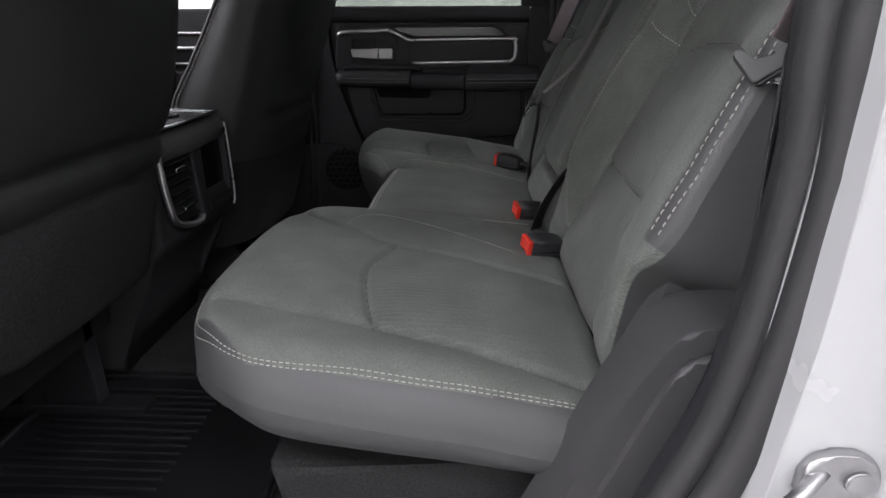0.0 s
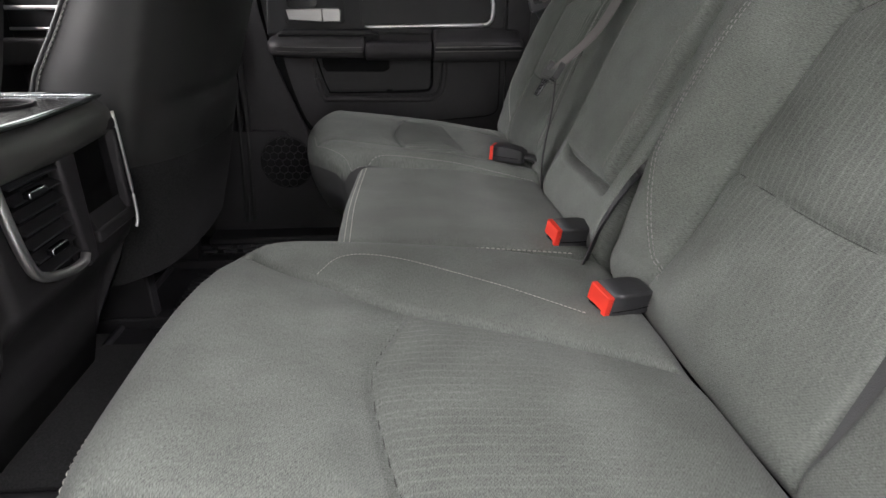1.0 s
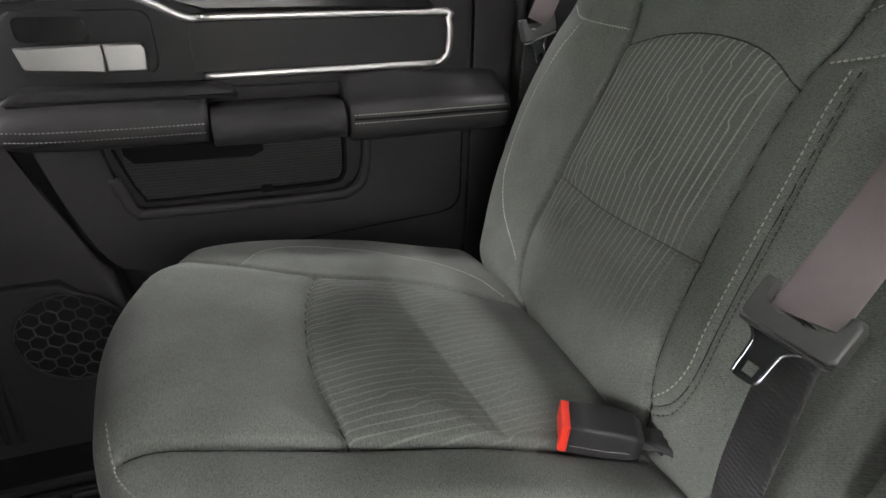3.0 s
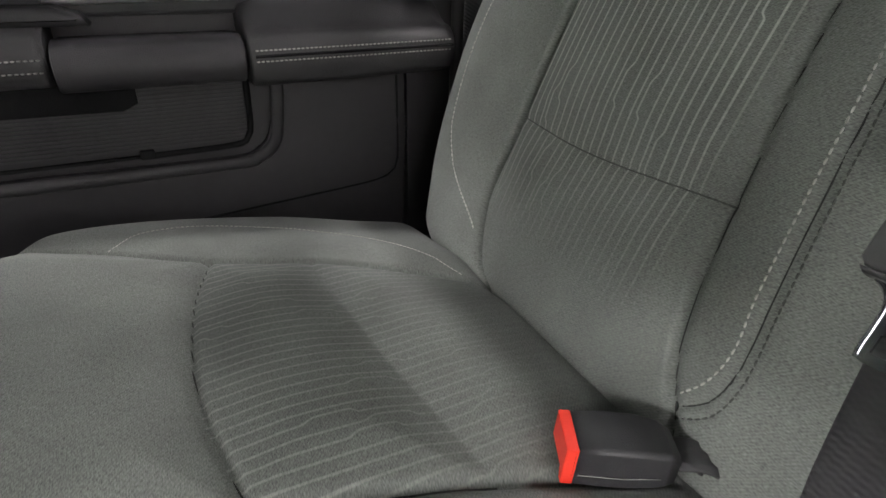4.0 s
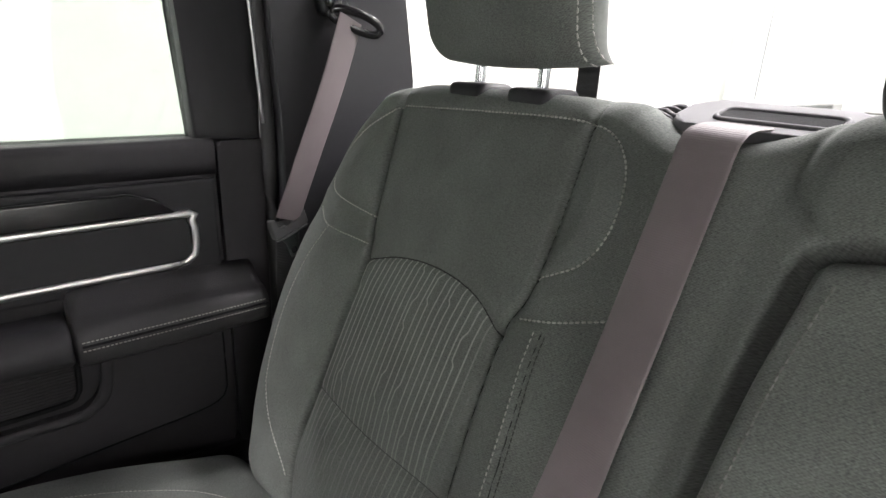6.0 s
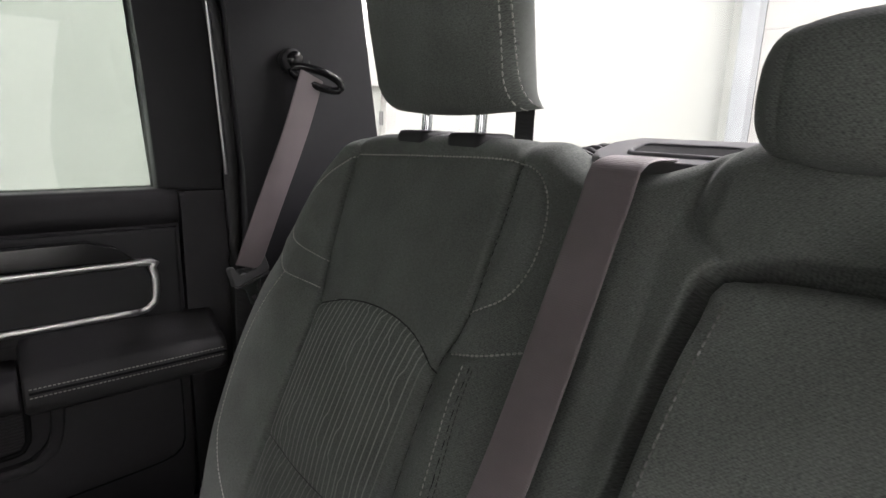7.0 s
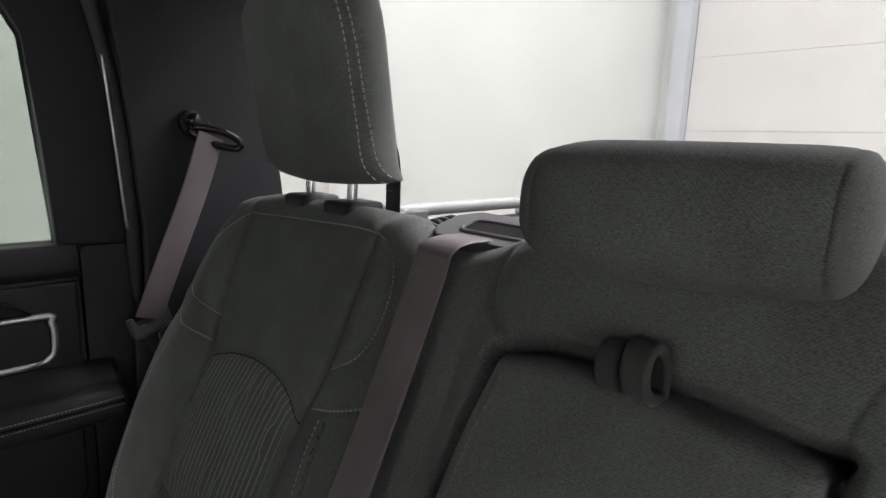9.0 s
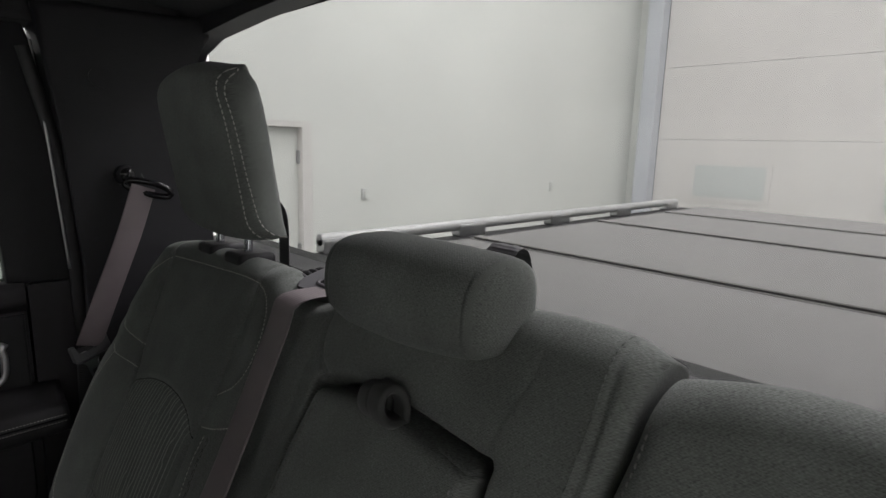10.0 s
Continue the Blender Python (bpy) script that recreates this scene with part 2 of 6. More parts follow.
def mesh_of(name, verts, faces, mat, base=(0, 0, 0), smooth=True, uv=None, normals=None):
    me = bpy.data.meshes.new(name)
    me.from_pydata([tuple(Vector(v) - Vector(base)) for v in verts], [], [tuple(f) for f in faces])
    me.materials.append(mat)
    if uv is not None:
        lay = me.uv_layers.new(name="UVMap")
        idx = np.zeros(len(me.loops), dtype=np.int32)
        me.loops.foreach_get("vertex_index", idx)
        lay.data.foreach_set("uv", np.asarray(uv, dtype=np.float32)[idx].ravel())
    me.polygons.foreach_set("use_smooth", [smooth] * len(me.polygons))
    me.update()
    if normals is not None:
        me.normals_split_custom_set_from_vertices([tuple(v) for v in normals])
    return me


def part(name, bm, mat, parent, label="", smooth=False):
    """Links a bmesh, given in the world's metres, as one mesh under a thing or a part."""
    base = origin(parent) if parent else Vector((0, 0, 0))
    bmesh.ops.recalc_face_normals(bm, faces=bm.faces)
    bmesh.ops.translate(bm, verts=bm.verts, vec=-base)
    me = bpy.data.meshes.new(name)
    bm.to_mesh(me)
    bm.free()
    me.materials.append(mat)
    if smooth:
        me.polygons.foreach_set("use_smooth", [True] * len(me.polygons))
        me.set_sharp_from_angle(angle=radians(40))
    ob = new(name, me)
    ob.parent = parent
    if smooth:
        me = ob.data
        acc = np.zeros((len(me.vertices), 3))
        for poly in me.polygons:
            acc[list(poly.vertices)] += np.array(poly.normal) * poly.area
        acc /= np.linalg.norm(acc, axis=1, keepdims=True) + 1e-15
        me.normals_split_custom_set_from_vertices([tuple(v) for v in acc])
    return tagged(ob, label)


def lone(name, bm, mat, label, category, kind="", group="", smooth=False):
    return tagged(part(name, bm, mat, None, label, smooth), label, category, group, kind)


def box(bm, x0, x1, y0, y1, z0, z1, bevel=0.0, seg=2, m=None):
    r = bmesh.ops.create_cube(bm, size=1)
    vs = r["verts"]
    for v in vs:
        v.co = Vector(((x0 + x1) / 2 + v.co.x * (x1 - x0), (y0 + y1) / 2 + v.co.y * (y1 - y0), (z0 + z1) / 2 + v.co.z * (z1 - z0)))
        if m is not None:
            v.co = m @ v.co
    if bevel:
        es = list({e for v in vs for e in v.link_edges})
        bmesh.ops.bevel(bm, geom=es, offset=bevel, segments=seg, affect="EDGES", profile=0.6)
    return bm


def B(*a, **k):
    return box(bmesh.new(), *a, **k)


def smooth_line(pts, step=0.01, closed=False):
    """A Catmull-Rom line through the points, resampled evenly."""
    p = np.array(pts, dtype=float)
    if len(p) == 2:
        dense = np.linspace(p[0], p[1], 40)
    else:
        if closed:
            q = np.vstack([p[-1], p, p[0], p[1]])
        else:
            q = np.vstack([2 * p[0] - p[1], p, 2 * p[-1] - p[-2]])
        t = np.linspace(0, 1, 16, endpoint=False)[:, None]
        out = []
        for k in range(1, len(q) - 2):
            a, b, c, d = q[k - 1], q[k], q[k + 1], q[k + 2]
            out.append(0.5 * (2 * b + (c - a) * t + (2 * a - 5 * b + 4 * c - d) * t ** 2 + (3 * b - a - 3 * c + d) * t ** 3))
        dense = np.vstack(out + [q[-2][None]])
    s = np.r_[0, np.cumsum(np.linalg.norm(np.diff(dense, axis=0), axis=1))]
    n = max(3, int(round(s[-1] / step)) + 1)
    at = np.linspace(0, s[-1], n)
    return np.stack([np.interp(at, s, dense[:, k]) for k in range(dense.shape[1])], 1)


def slab(poly, lo, hi, axis, bevel=0.0, seg=2, bm=None):
    """A polygon extruded along an axis: points are (x, z) for y, (y, z) for x, (x, y) for z."""
    bm = bm or bmesh.new()
    def at(p, h):
        return {"y": (p[0], h, p[1]), "x": (h, p[0], p[1]), "z": (p[0], p[1], h)}[axis]
    bot = [bm.verts.new(at(p, lo)) for p in poly]
    top = [bm.verts.new(at(p, hi)) for p in poly]
    n = len(poly)
    fs = [bm.faces.new(bot[::-1]), bm.faces.new(top)]
    fs += [bm.faces.new((bot[k], bot[(k + 1) % n], top[(k + 1) % n], top[k])) for k in range(n)]
    if bevel:
        es = list(set(fs[0].edges) | set(fs[1].edges))
        bmesh.ops.bevel(bm, geom=es, offset=bevel, segments=seg, affect="EDGES", profile=0.6)
    return bm


def rounded(x0, x1, z0, z1, r, n=5):
    pts = []
    for cx, cz, a in ((x1 - r, z1 - r, 0), (x0 + r, z1 - r, 90), (x0 + r, z0 + r, 180), (x1 - r, z0 + r, 270)):
        for k in range(n + 1):
            t = radians(a + 90 * k / n)
            pts.append((cx + r * math.cos(t), cz + r * math.sin(t)))
    return pts


def tube(path, r, sides=8, bm=None, closed=False, flat=1.0, up=(0, 0, 1)):
    """A round or flattened bar swept along a path."""
    bm = bm or bmesh.new()
    p = [Vector(q) for q in path]
    rings = []
    n = len(p)
    for k in range(n):
        a, b = p[k - 1] if (k or closed) else p[k], p[(k + 1) % n] if (k < n - 1 or closed) else p[k]
        d = (b - a).normalized()
        u = Vector(up)
        s = d.cross(u)
        if s.length < 1e-4:
            s = d.cross(Vector((1, 0, 0.01)))
        s.normalize()
        w = s.cross(d).normalized()
        rr = r[k] if isinstance(r, (list, tuple)) else r
        rings.append([bm.verts.new(p[k] + rr * (math.cos(2 * math.pi * j / sides) * s + flat * math.sin(2 * math.pi * j / sides) * w)) for j in range(sides)])
    for k in range(n if closed else n - 1):
        a, b = rings[k], rings[(k + 1) % n]
        for j in range(sides):
            bm.faces.new((a[j], a[(j + 1) % sides], b[(j + 1) % sides], b[j]))
    if not closed:
        bm.faces.new(rings[0][::-1])
        bm.faces.new(rings[-1])
    return bm


def ribbon(path, across, width, thick=0.0014, rows=13):
    """A flat woven strap along a path with its width along the vector(s) across, ribbed lengthwise."""
    bm = bmesh.new()
    p = [Vector(q) for q in path]
    n = len(p)
    front, back = [], []
    for k in range(n):
        d = (p[min(k + 1, n - 1)] - p[max(k - 1, 0)]).normalized()
        w = Vector(across[k]) if isinstance(across, list) else Vector(across)
        w = (w - d * w.dot(d)).normalized()
        nn = d.cross(w).normalized()
        fr, bk = [], []
        for j in range(rows):
            f = j / (rows - 1) - 0.5
            rise = thick * (0.5 + (0.35 if j % 2 else 0.0)) * (1 if 0 < j < rows - 1 else 0.4)
            fr.append(bm.verts.new(p[k] + w * (f * width) + nn * rise))
            bk.append(bm.verts.new(p[k] + w * (f * width) - nn * rise))
        front.append(fr), back.append(bk)
    for k in range(n - 1):
        for j in range(rows - 1):
            bm.faces.new((front[k][j], front[k][j + 1], front[k + 1][j + 1], front[k + 1][j]))
            bm.faces.new((back[k][j], back[k + 1][j], back[k + 1][j + 1], back[k][j + 1]))
        for j in (0, rows - 1):
            bm.faces.new((front[k][j], front[k + 1][j], back[k + 1][j], back[k][j]))
    for k in (0, n - 1):
        for j in range(rows - 1):
            bm.faces.new((front[k][j], back[k][j], back[k][j + 1], front[k][j + 1]))
    return bm


def lines_distance(pa, pb, line):
    d = np.full(pa.shape, 9.0)
    for (x0, y0), (x1, y1) in zip(line[:-1], line[1:]):
        dx, dy = x1 - x0, y1 - y0
        t = np.clip(((pa - x0) * dx + (pb - y0) * dy) / max(dx * dx + dy * dy, 1e-12), 0, 1)
        d = np.minimum(d, np.hypot(pa - x0 - t * dx, pb - y0 - t * dy))
    return d


def inside(pa, pb, poly):
    r = np.zeros(pa.shape, dtype=bool)
    n = len(poly)
    for k in range(n):
        (x0, y0), (x1, y1) = poly[k], poly[(k + 1) % n]
        with np.errstate(divide="ignore", invalid="ignore"):
            cut = ((y0 > pb) != (y1 > pb)) & (pa < (x1 - x0) * (pb - y0) / (y1 - y0 + 1e-15) + x0)
        r ^= cut
    return r


class Pad:
    """An upholstered block: a padded face over a rounded outline of four sides, seams pressed into it, and side walls."""

    def __init__(self, rear, right, front, left, nu, nv, frame, height, r, depth, seams=(), puff=0.004, tuck=0.0, steep=1.0):
        cut = lambda pts, n: (lambda q: np.stack([np.interp(np.linspace(0, 1, n), np.linspace(0, 1, len(q)), q[:, k]) for k in (0, 1)], 1))(smooth_line(pts, 0.004))
        ease = lambda n: np.linspace(0, 1, n) - 0.13 * np.sin(2 * np.pi * np.linspace(0, 1, n)) / np.pi
        su, sv = ease(nu), ease(nv)
        def curve(pts, w):
            q = smooth_line(pts, 0.003)
            t = np.linspace(0, 1, len(q))
            return np.stack([np.interp(w, t, q[:, k]) for k in (0, 1)], 1)
        c0, c1, d0, d1 = curve(rear, su), curve(front, su), curve(left, sv), curve(right, sv)
        S, T = np.meshgrid(su, sv, indexing="ij")
        S3, T3 = S[..., None], T[..., None]
        P = (1 - T3) * c0[:, None] + T3 * c1[:, None] + (1 - S3) * d0[None] + S3 * d1[None]
        P -= (1 - S3) * (1 - T3) * c0[0] + S3 * (1 - T3) * c0[-1] + (1 - S3) * T3 * c1[0] + S3 * T3 * c1[-1]
        a, b = P[..., 0], P[..., 1]
        la = np.linalg.norm(c0[-1] - c0[0]) * 0.5 + np.linalg.norm(c1[-1] - c1[0]) * 0.5
        lb = np.linalg.norm(d0[-1] - d0[0]) * 0.5 + np.linalg.norm(d1[-1] - d1[0]) * 0.5
        rs = r if isinstance(r, tuple) else (r, r, r, r)
        ql = np.clip(1 - S * la / rs[3], 0, 1)
        qr = np.clip(1 - (1 - S) * la / rs[1], 0, 1)
        qb = np.clip(1 - T * lb / rs[0], 0, 1)
        qt = np.clip(1 - (1 - T) * lb / rs[2], 0, 1)
        drop = sum(rr * (1 - np.sqrt(np.clip(1 - q ** 2, 0, 1))) for q, rr in ((ql, rs[3]), (qr, rs[1]), (qb, rs[0]), (qt, rs[2])))
        rmax = max(rs)
        drop = np.minimum(drop, rmax * 1.15)
        n = height(a, b) - drop * steep
        if seams:
            near = np.full(a.shape, 9.0)
            for line, wide, deep in seams:
                d = lines_distance(a, b, line)
                n = n - deep * np.exp(-(d / wide) ** 2)
                if wide >= 0.003:
                    near = np.minimum(near, d)
            n = n + puff * (1 - np.exp(-(near / 0.028) ** 2))
        self.a, self.b, self.n, self.frame = a, b, n, frame
        self.nu, self.nv, self.depth, self.tuck = nu, nv, depth, tuck
        self.V = self.world(a, b, n)
        du = np.gradient(self.V, axis=0)
        dv = np.gradient(self.V, axis=1)
        N = np.cross(du, dv)
        N /= np.linalg.norm(N, axis=-1, keepdims=True) + 1e-12
        out = np.array(frame[3])
        self.flip = np.sum(N * out) < 0
        self.N = -N if self.flip else N

    def world(self, a, b, n):
        o, ea, eb, en = [np.array(v, dtype=float) for v in self.frame]
        return o + a[..., None] * ea + b[..., None] * eb + n[..., None] * en

    def index(self, i, j):
        return i * self.nv + j

    def meshes(self, name, mat, parent, label="", regions=(), wall=None, wall_name="side", wall_label=""):
        """regions: (part name, polygon, material, label); their faces become parts of their own."""
        base = origin(parent)
        i, j = np.meshgrid(np.arange(self.nu - 1), np.arange(self.nv - 1), indexing="ij")
        quad = np.stack([self.index(i, j), self.index(i + 1, j), self.index(i + 1, j + 1), self.index(i, j + 1)], -1)
        if self.flip:
            quad = quad[..., ::-1]
        ca = (self.a[:-1, :-1] + self.a[1:, 1:]) / 2
        cb = (self.b[:-1, :-1] + self.b[1:, 1:]) / 2
        cn = (self.n[:-1, :-1] + self.n[1:, 1:]) / 2
        owner = np.zeros(ca.shape, dtype=int)
        for k, reg in enumerate(regions):
            owner[reg[1](ca, cb, cn) if callable(reg[1]) else inside(ca, cb, reg[1])] = k + 1
        verts = self.V.reshape(-1, 3)
        uv = np.stack([self.a.ravel(), self.b.ravel()], 1)
        flat = self.N.reshape(-1, 3).copy()
        rim = [self.index(k, 0) for k in range(self.nu)] + [self.index(self.nu - 1, k) for k in range(1, self.nv)]
        rim += [self.index(k, self.nv - 1) for k in range(self.nu - 2, -1, -1)] + [self.index(0, k) for k in range(self.nv - 2, 0, -1)]
        flat[rim] = 0
        made = []
        for k, (nm, mt, lb) in enumerate([(name, mat, label)] + [(reg[0], reg[2], reg[3]) for reg in regions]):
            faces = quad[owner == k].reshape(-1, 4)
            used, inv = np.unique(faces, return_inverse=True)
            vv, ff, tt = list(verts[used]), inv.reshape(-1, 4).tolist(), uv[used].tolist()
            if k == 0 and wall is None:
                vv, ff, tt = self.skirt(rim, verts, uv, vv, ff, tt, {int(o): q for q, o in enumerate(used)})
            turned = list(flat[used]) + [(0, 0, 0)] * (len(vv) - len(used))
            me = mesh_of(nm, vv, ff, mt, base if k == 0 else origin(made[0]), True, tt, turned if regions else None)
            ob = new(nm, me)
            ob.parent = parent if k == 0 else made[0]
            tagged(ob, lb)
            made.append(ob)
        if wall is not None:
            vv, ff, tt = self.skirt(rim, verts, uv, [], [], [], {})
            me = mesh_of(wall_name, vv, ff, wall, origin(made[0]), True, tt)
            ob = new(wall_name, me)
            ob.parent = made[0]
            tagged(ob, wall_label)
        return made

    def skirt(self, rim, verts, uv, vv, ff, tt, known):
        en = np.array(self.frame[3], dtype=float)
        o = np.array(self.frame[0], dtype=float)
        mid = verts[rim].mean(0)
        prev = []
        for q in rim:
            if q in known:
                prev.append(known[q])
            else:
                prev.append(len(vv))
                vv.append(verts[q])
                tt.append(uv[q].tolist())
        steps = 5
        for s in range(1, steps + 1):
            f = s / steps
            row = []
            for q in rim:
                p = verts[q]
                level = np.dot(p - o, en)
                aim = self.depth
                inward = mid - p
                inward = inward - en * np.dot(inward, en)
                inward /= np.linalg.norm(inward) + 1e-9
                row.append(len(vv))
                vv.append(p + en * (aim - level) * f + inward * self.tuck * (f ** 2))
                tt.append([uv[q][0] + 0.02 * s, uv[q][1] + 0.02 * s])
            for k in range(len(rim)):
                k2 = (k + 1) % len(rim)
                quad = (prev[k], row[k], row[k2], prev[k2])
                ff.append(quad[::-1] if self.flip else quad)
            prev = row
        ff.append(prev if self.flip else prev[::-1])
        return vv, ff, tt

    def spot(self, a, b):
        """The place and the normal of the padded face over (a, b)."""
        k = np.argmin((self.a - a) ** 2 + (self.b - b) ** 2)
        i, j = np.unravel_index(k, self.a.shape)
        i0, j0 = min(max(i, 1), self.nu - 2), min(max(j, 1), self.nv - 2)
        ga = np.array([[self.a[i0 + 1, j0] - self.a[i0 - 1, j0], self.a[i0, j0 + 1] - self.a[i0, j0 - 1]], [self.b[i0 + 1, j0] - self.b[i0 - 1, j0], self.b[i0, j0 + 1] - self.b[i0, j0 - 1]]]) / 2
        w = np.linalg.solve(ga + 1e-9 * np.eye(2), np.array([a - self.a[i0, j0], b - self.b[i0, j0]]))
        w = np.clip(w, -1.5, 1.5)
        p = self.V[i0, j0] + (self.V[i0 + 1, j0] - self.V[i0 - 1, j0]) / 2 * w[0] + (self.V[i0, j0 + 1] - self.V[i0, j0 - 1]) / 2 * w[1]
        return p, self.N[i, j]

    def cord(self, lines, mat, parent, r=0.0011, label="dark cord with the groove's shade in its colour"):
        """A thin dark cord laid into the grooves along lines of (a, b), painting their shade."""
        for line in lines:
            pn = [self.spot(*p) for p in smooth_line(line, 0.006)]
            part("seam", tube([tuple(p - n * r * 0.35) for p, n in pn], r, 6), mat, parent, label, True)

    def sew(self, lines, mat, parent, label="pale double-stitched thread", pitch=0.0058, long=0.0043, thick=0.0011, lift=0.0006):
        """Rows of single stitches along lines of (a, b)."""
        vv, ff = [], []
        for line in lines:
            q = smooth_line(line, pitch)
            pn = [self.spot(*p) for p in q]
            for k in range(len(pn) - 1):
                p0, n0 = pn[k]
                p1, _ = pn[k + 1]
                add_stitch(vv, ff, p0, p1, n0, long / pitch, thick, lift)
        base = origin(parent)
        me = mesh_of("stitching", vv, ff, mat, base, False)
        ob = new("stitching", me)
        ob.parent = parent
        return tagged(ob, label, kind="stuff")


def add_stitch(vv, ff, p0, p1, n, share, thick, lift):
    p0, p1, n = np.asarray(p0, float), np.asarray(p1, float), np.asarray(n, float)
    d = (p1 - p0) * share
    side = np.cross(n, d)
    side /= np.linalg.norm(side) + 1e-9
    k = len(vv)
    for f, w, h in ((0.0, 0.45, 0.1), (0.25, 1.0, 1.0), (0.75, 1.0, 1.0), (1.0, 0.45, 0.1)):
        c = p0 + d * f + n * lift * h
        vv.extend([c + side * thick * w * 0.8, c + n * thick * 0.8 * w, c - side * thick * w * 0.8])
    for s in range(3):
        o = k + 3 * s
        ff.extend([(o, o + 1, o + 4, o + 3), (o + 1, o + 2, o + 5, o + 4)])
    ff.extend([(k, k + 2, k + 1), (k + 9, k + 10, k + 11)])


def sew_path(path, normal, mat, parent, label="pale stitching thread", pitch=0.0058, share=0.75, thick=0.0010, lift=0.0005):
    vv, ff = [], []
    q = smooth_line(path, pitch)
    for k in range(len(q) - 1):
        add_stitch(vv, ff, q[k], q[k + 1], normal, share, thick, lift)
    me = mesh_of("stitching", vv, ff, mat, origin(parent), False)
    ob = new("stitching", me)
    ob.parent = parent
    return tagged(ob, label, kind="stuff")



# ---- the hall ----
GROUND = -0.72
lone("floor", B(-9, 7.2, -7, 4.5, GROUND - 0.1, GROUND), M_FLOOR, "smooth grey concrete floor of a bright hall", "floor", "structure")
lone("ceiling", B(-9.2, 7.4, -7.2, 4.7, 4.6, 4.8), M_WALL, "plain white hall ceiling", "ceiling", "structure")
lone("wall_west", B(-9.2, -9, -7, 4.5, GROUND, 4.6), M_WALL, "plain white hall wall", "wall", "structure")
lone("wall_south", B(-9.2, 7.4, -7.2, -7, GROUND, 4.6), M_WALL, "plain white hall wall", "wall", "structure")


def north_wall():
    bm = bmesh.new()
    box(bm, -9.2, 1.37, 4.5, 4.7, GROUND, 4.6)
    box(bm, 2.32, 7.4, 4.5, 4.7, GROUND, 4.6)
    box(bm, 1.37, 2.32, 4.5, 4.7, 1.31, 4.6)
    return lone("wall_north", bm, M_WALL, "smooth white painted hall wall with a service door", "wall", "structure")


def service_door():
    d = thing("door_1", (1.79, 4.58, GROUND), "plain white flush steel service door in its frame", "door", kind="structure")
    part("leaf", B(1.45, 2.24, 4.57, 4.62, GROUND + 0.01, 1.265, 0.004), M_WALL, d)
    part("jamb", B(1.37, 1.45, 4.50, 4.66, GROUND, 1.31, 0.004), M_DOOR_WALL, d)
    part("jamb", B(2.24, 2.32, 4.50, 4.66, GROUND, 1.31, 0.004), M_DOOR_WALL, d)
    part("head", B(1.45, 2.24, 4.50, 4.66, 1.265, 1.31, 0.004), M_DOOR_WALL, d)
    for z in (-0.45, 0.35, 1.05):
        part("hinge", B(2.225, 2.25, 4.535, 4.57, z - 0.05, z + 0.05, 0.004), M_STEEL, d, "grey steel hinge")


north_wall()
service_door()
for sx, sz in ((2.80, 0.76), (5.42, 0.75)):
    s = thing("switch_box", (sx, 4.5, sz), "small grey switch box on the white wall", "switch", "wall switches")
    part("plate", B(sx - 0.03, sx + 0.03, 4.482, 4.5, sz - 0.045, sz + 0.045, 0.005), M_PLATE, s)
    part("rocker", B(sx - 0.015, sx + 0.015, 4.468, 4.475, sz - 0.025, sz + 0.025, 0.002), M_WALL, s)


def garage_wall():
    bm = bmesh.new()
    box(bm, 7.2, 7.4, -7, -1.6, GROUND, 4.6)
    box(bm, 7.2, 7.4, -1.6, 4.3, 3.7, 4.6)
    return lone("wall_east", bm, M_WALL, "white hall wall round a sectional door", "wall", "structure")


def garage_door():
    d = thing("garage_door", (7.2, 1.35, GROUND), "off-white sectional garage door with small oblong windows", "garage door", kind="structure")
    cuts = (GROUND, -0.42, 0.46, 1.34, 2.22, 3.10, 3.7)
    for k, (z, top) in enumerate(zip(cuts[:-1], cuts[1:])):
        m = part("panel", B(7.205, 7.26, -1.6, 4.12, z + 0.0015, top - 0.0015, 0.003), M_DOOR_WALL, d, "ribbed off-white door section")
        if k == 2:
            for y in (-0.6, 1.3, 3.2):
                part("window_frame", slab(rounded(y - 0.46, y + 0.46, 0.60, 1.08, 0.03), 7.192, 7.2043, "x", 0.005), M_DOOR_WALL, m, "off-white plastic frame")
                part("window_pane", slab(rounded(y - 0.40, y + 0.40, 0.655, 1.035, 0.02), 7.182, 7.1875, "x", 0.002), M_PANE, m, "frosted grey pane")
    return d


garage_wall()
garage_door()
lone("post", B(7.02, 7.2, 4.12, 4.32, GROUND, 4.6, 0.01), M_COLUMN, "grey steel post in the hall corner", "post", "structure")
lone("wall_corner", B(7.2, 7.4, 4.3, 4.5, GROUND, 4.6), M_WALL, "white return of the hall wall", "wall", "structure")

# ---- the truck's shell ----
CY = 1.135
FLOOR = 0.205
truck = thing("pickup_truck", (0, CY, FLOOR), "white crew-cab pickup truck with its rear door open", "truck", kind="structure")


def carpet_floor():
    bm = B(-1.5, 0.55, 0.36, 1.92, FLOOR - 0.03, FLOOR)
    box(bm, -1.5, -0.30, CY - 0.17, CY + 0.17, FLOOR - 0.02, FLOOR + 0.035, 0.03, 3)
    part("floor_carpet", bm, M_CARPET, truck, "black carpeted cab floor")
    part("floor_pan", B(-1.5, 2.9, 0.28, 1.98, FLOOR - 0.25, FLOOR - 0.031), M_PLASTIC, truck)


carpet_floor()


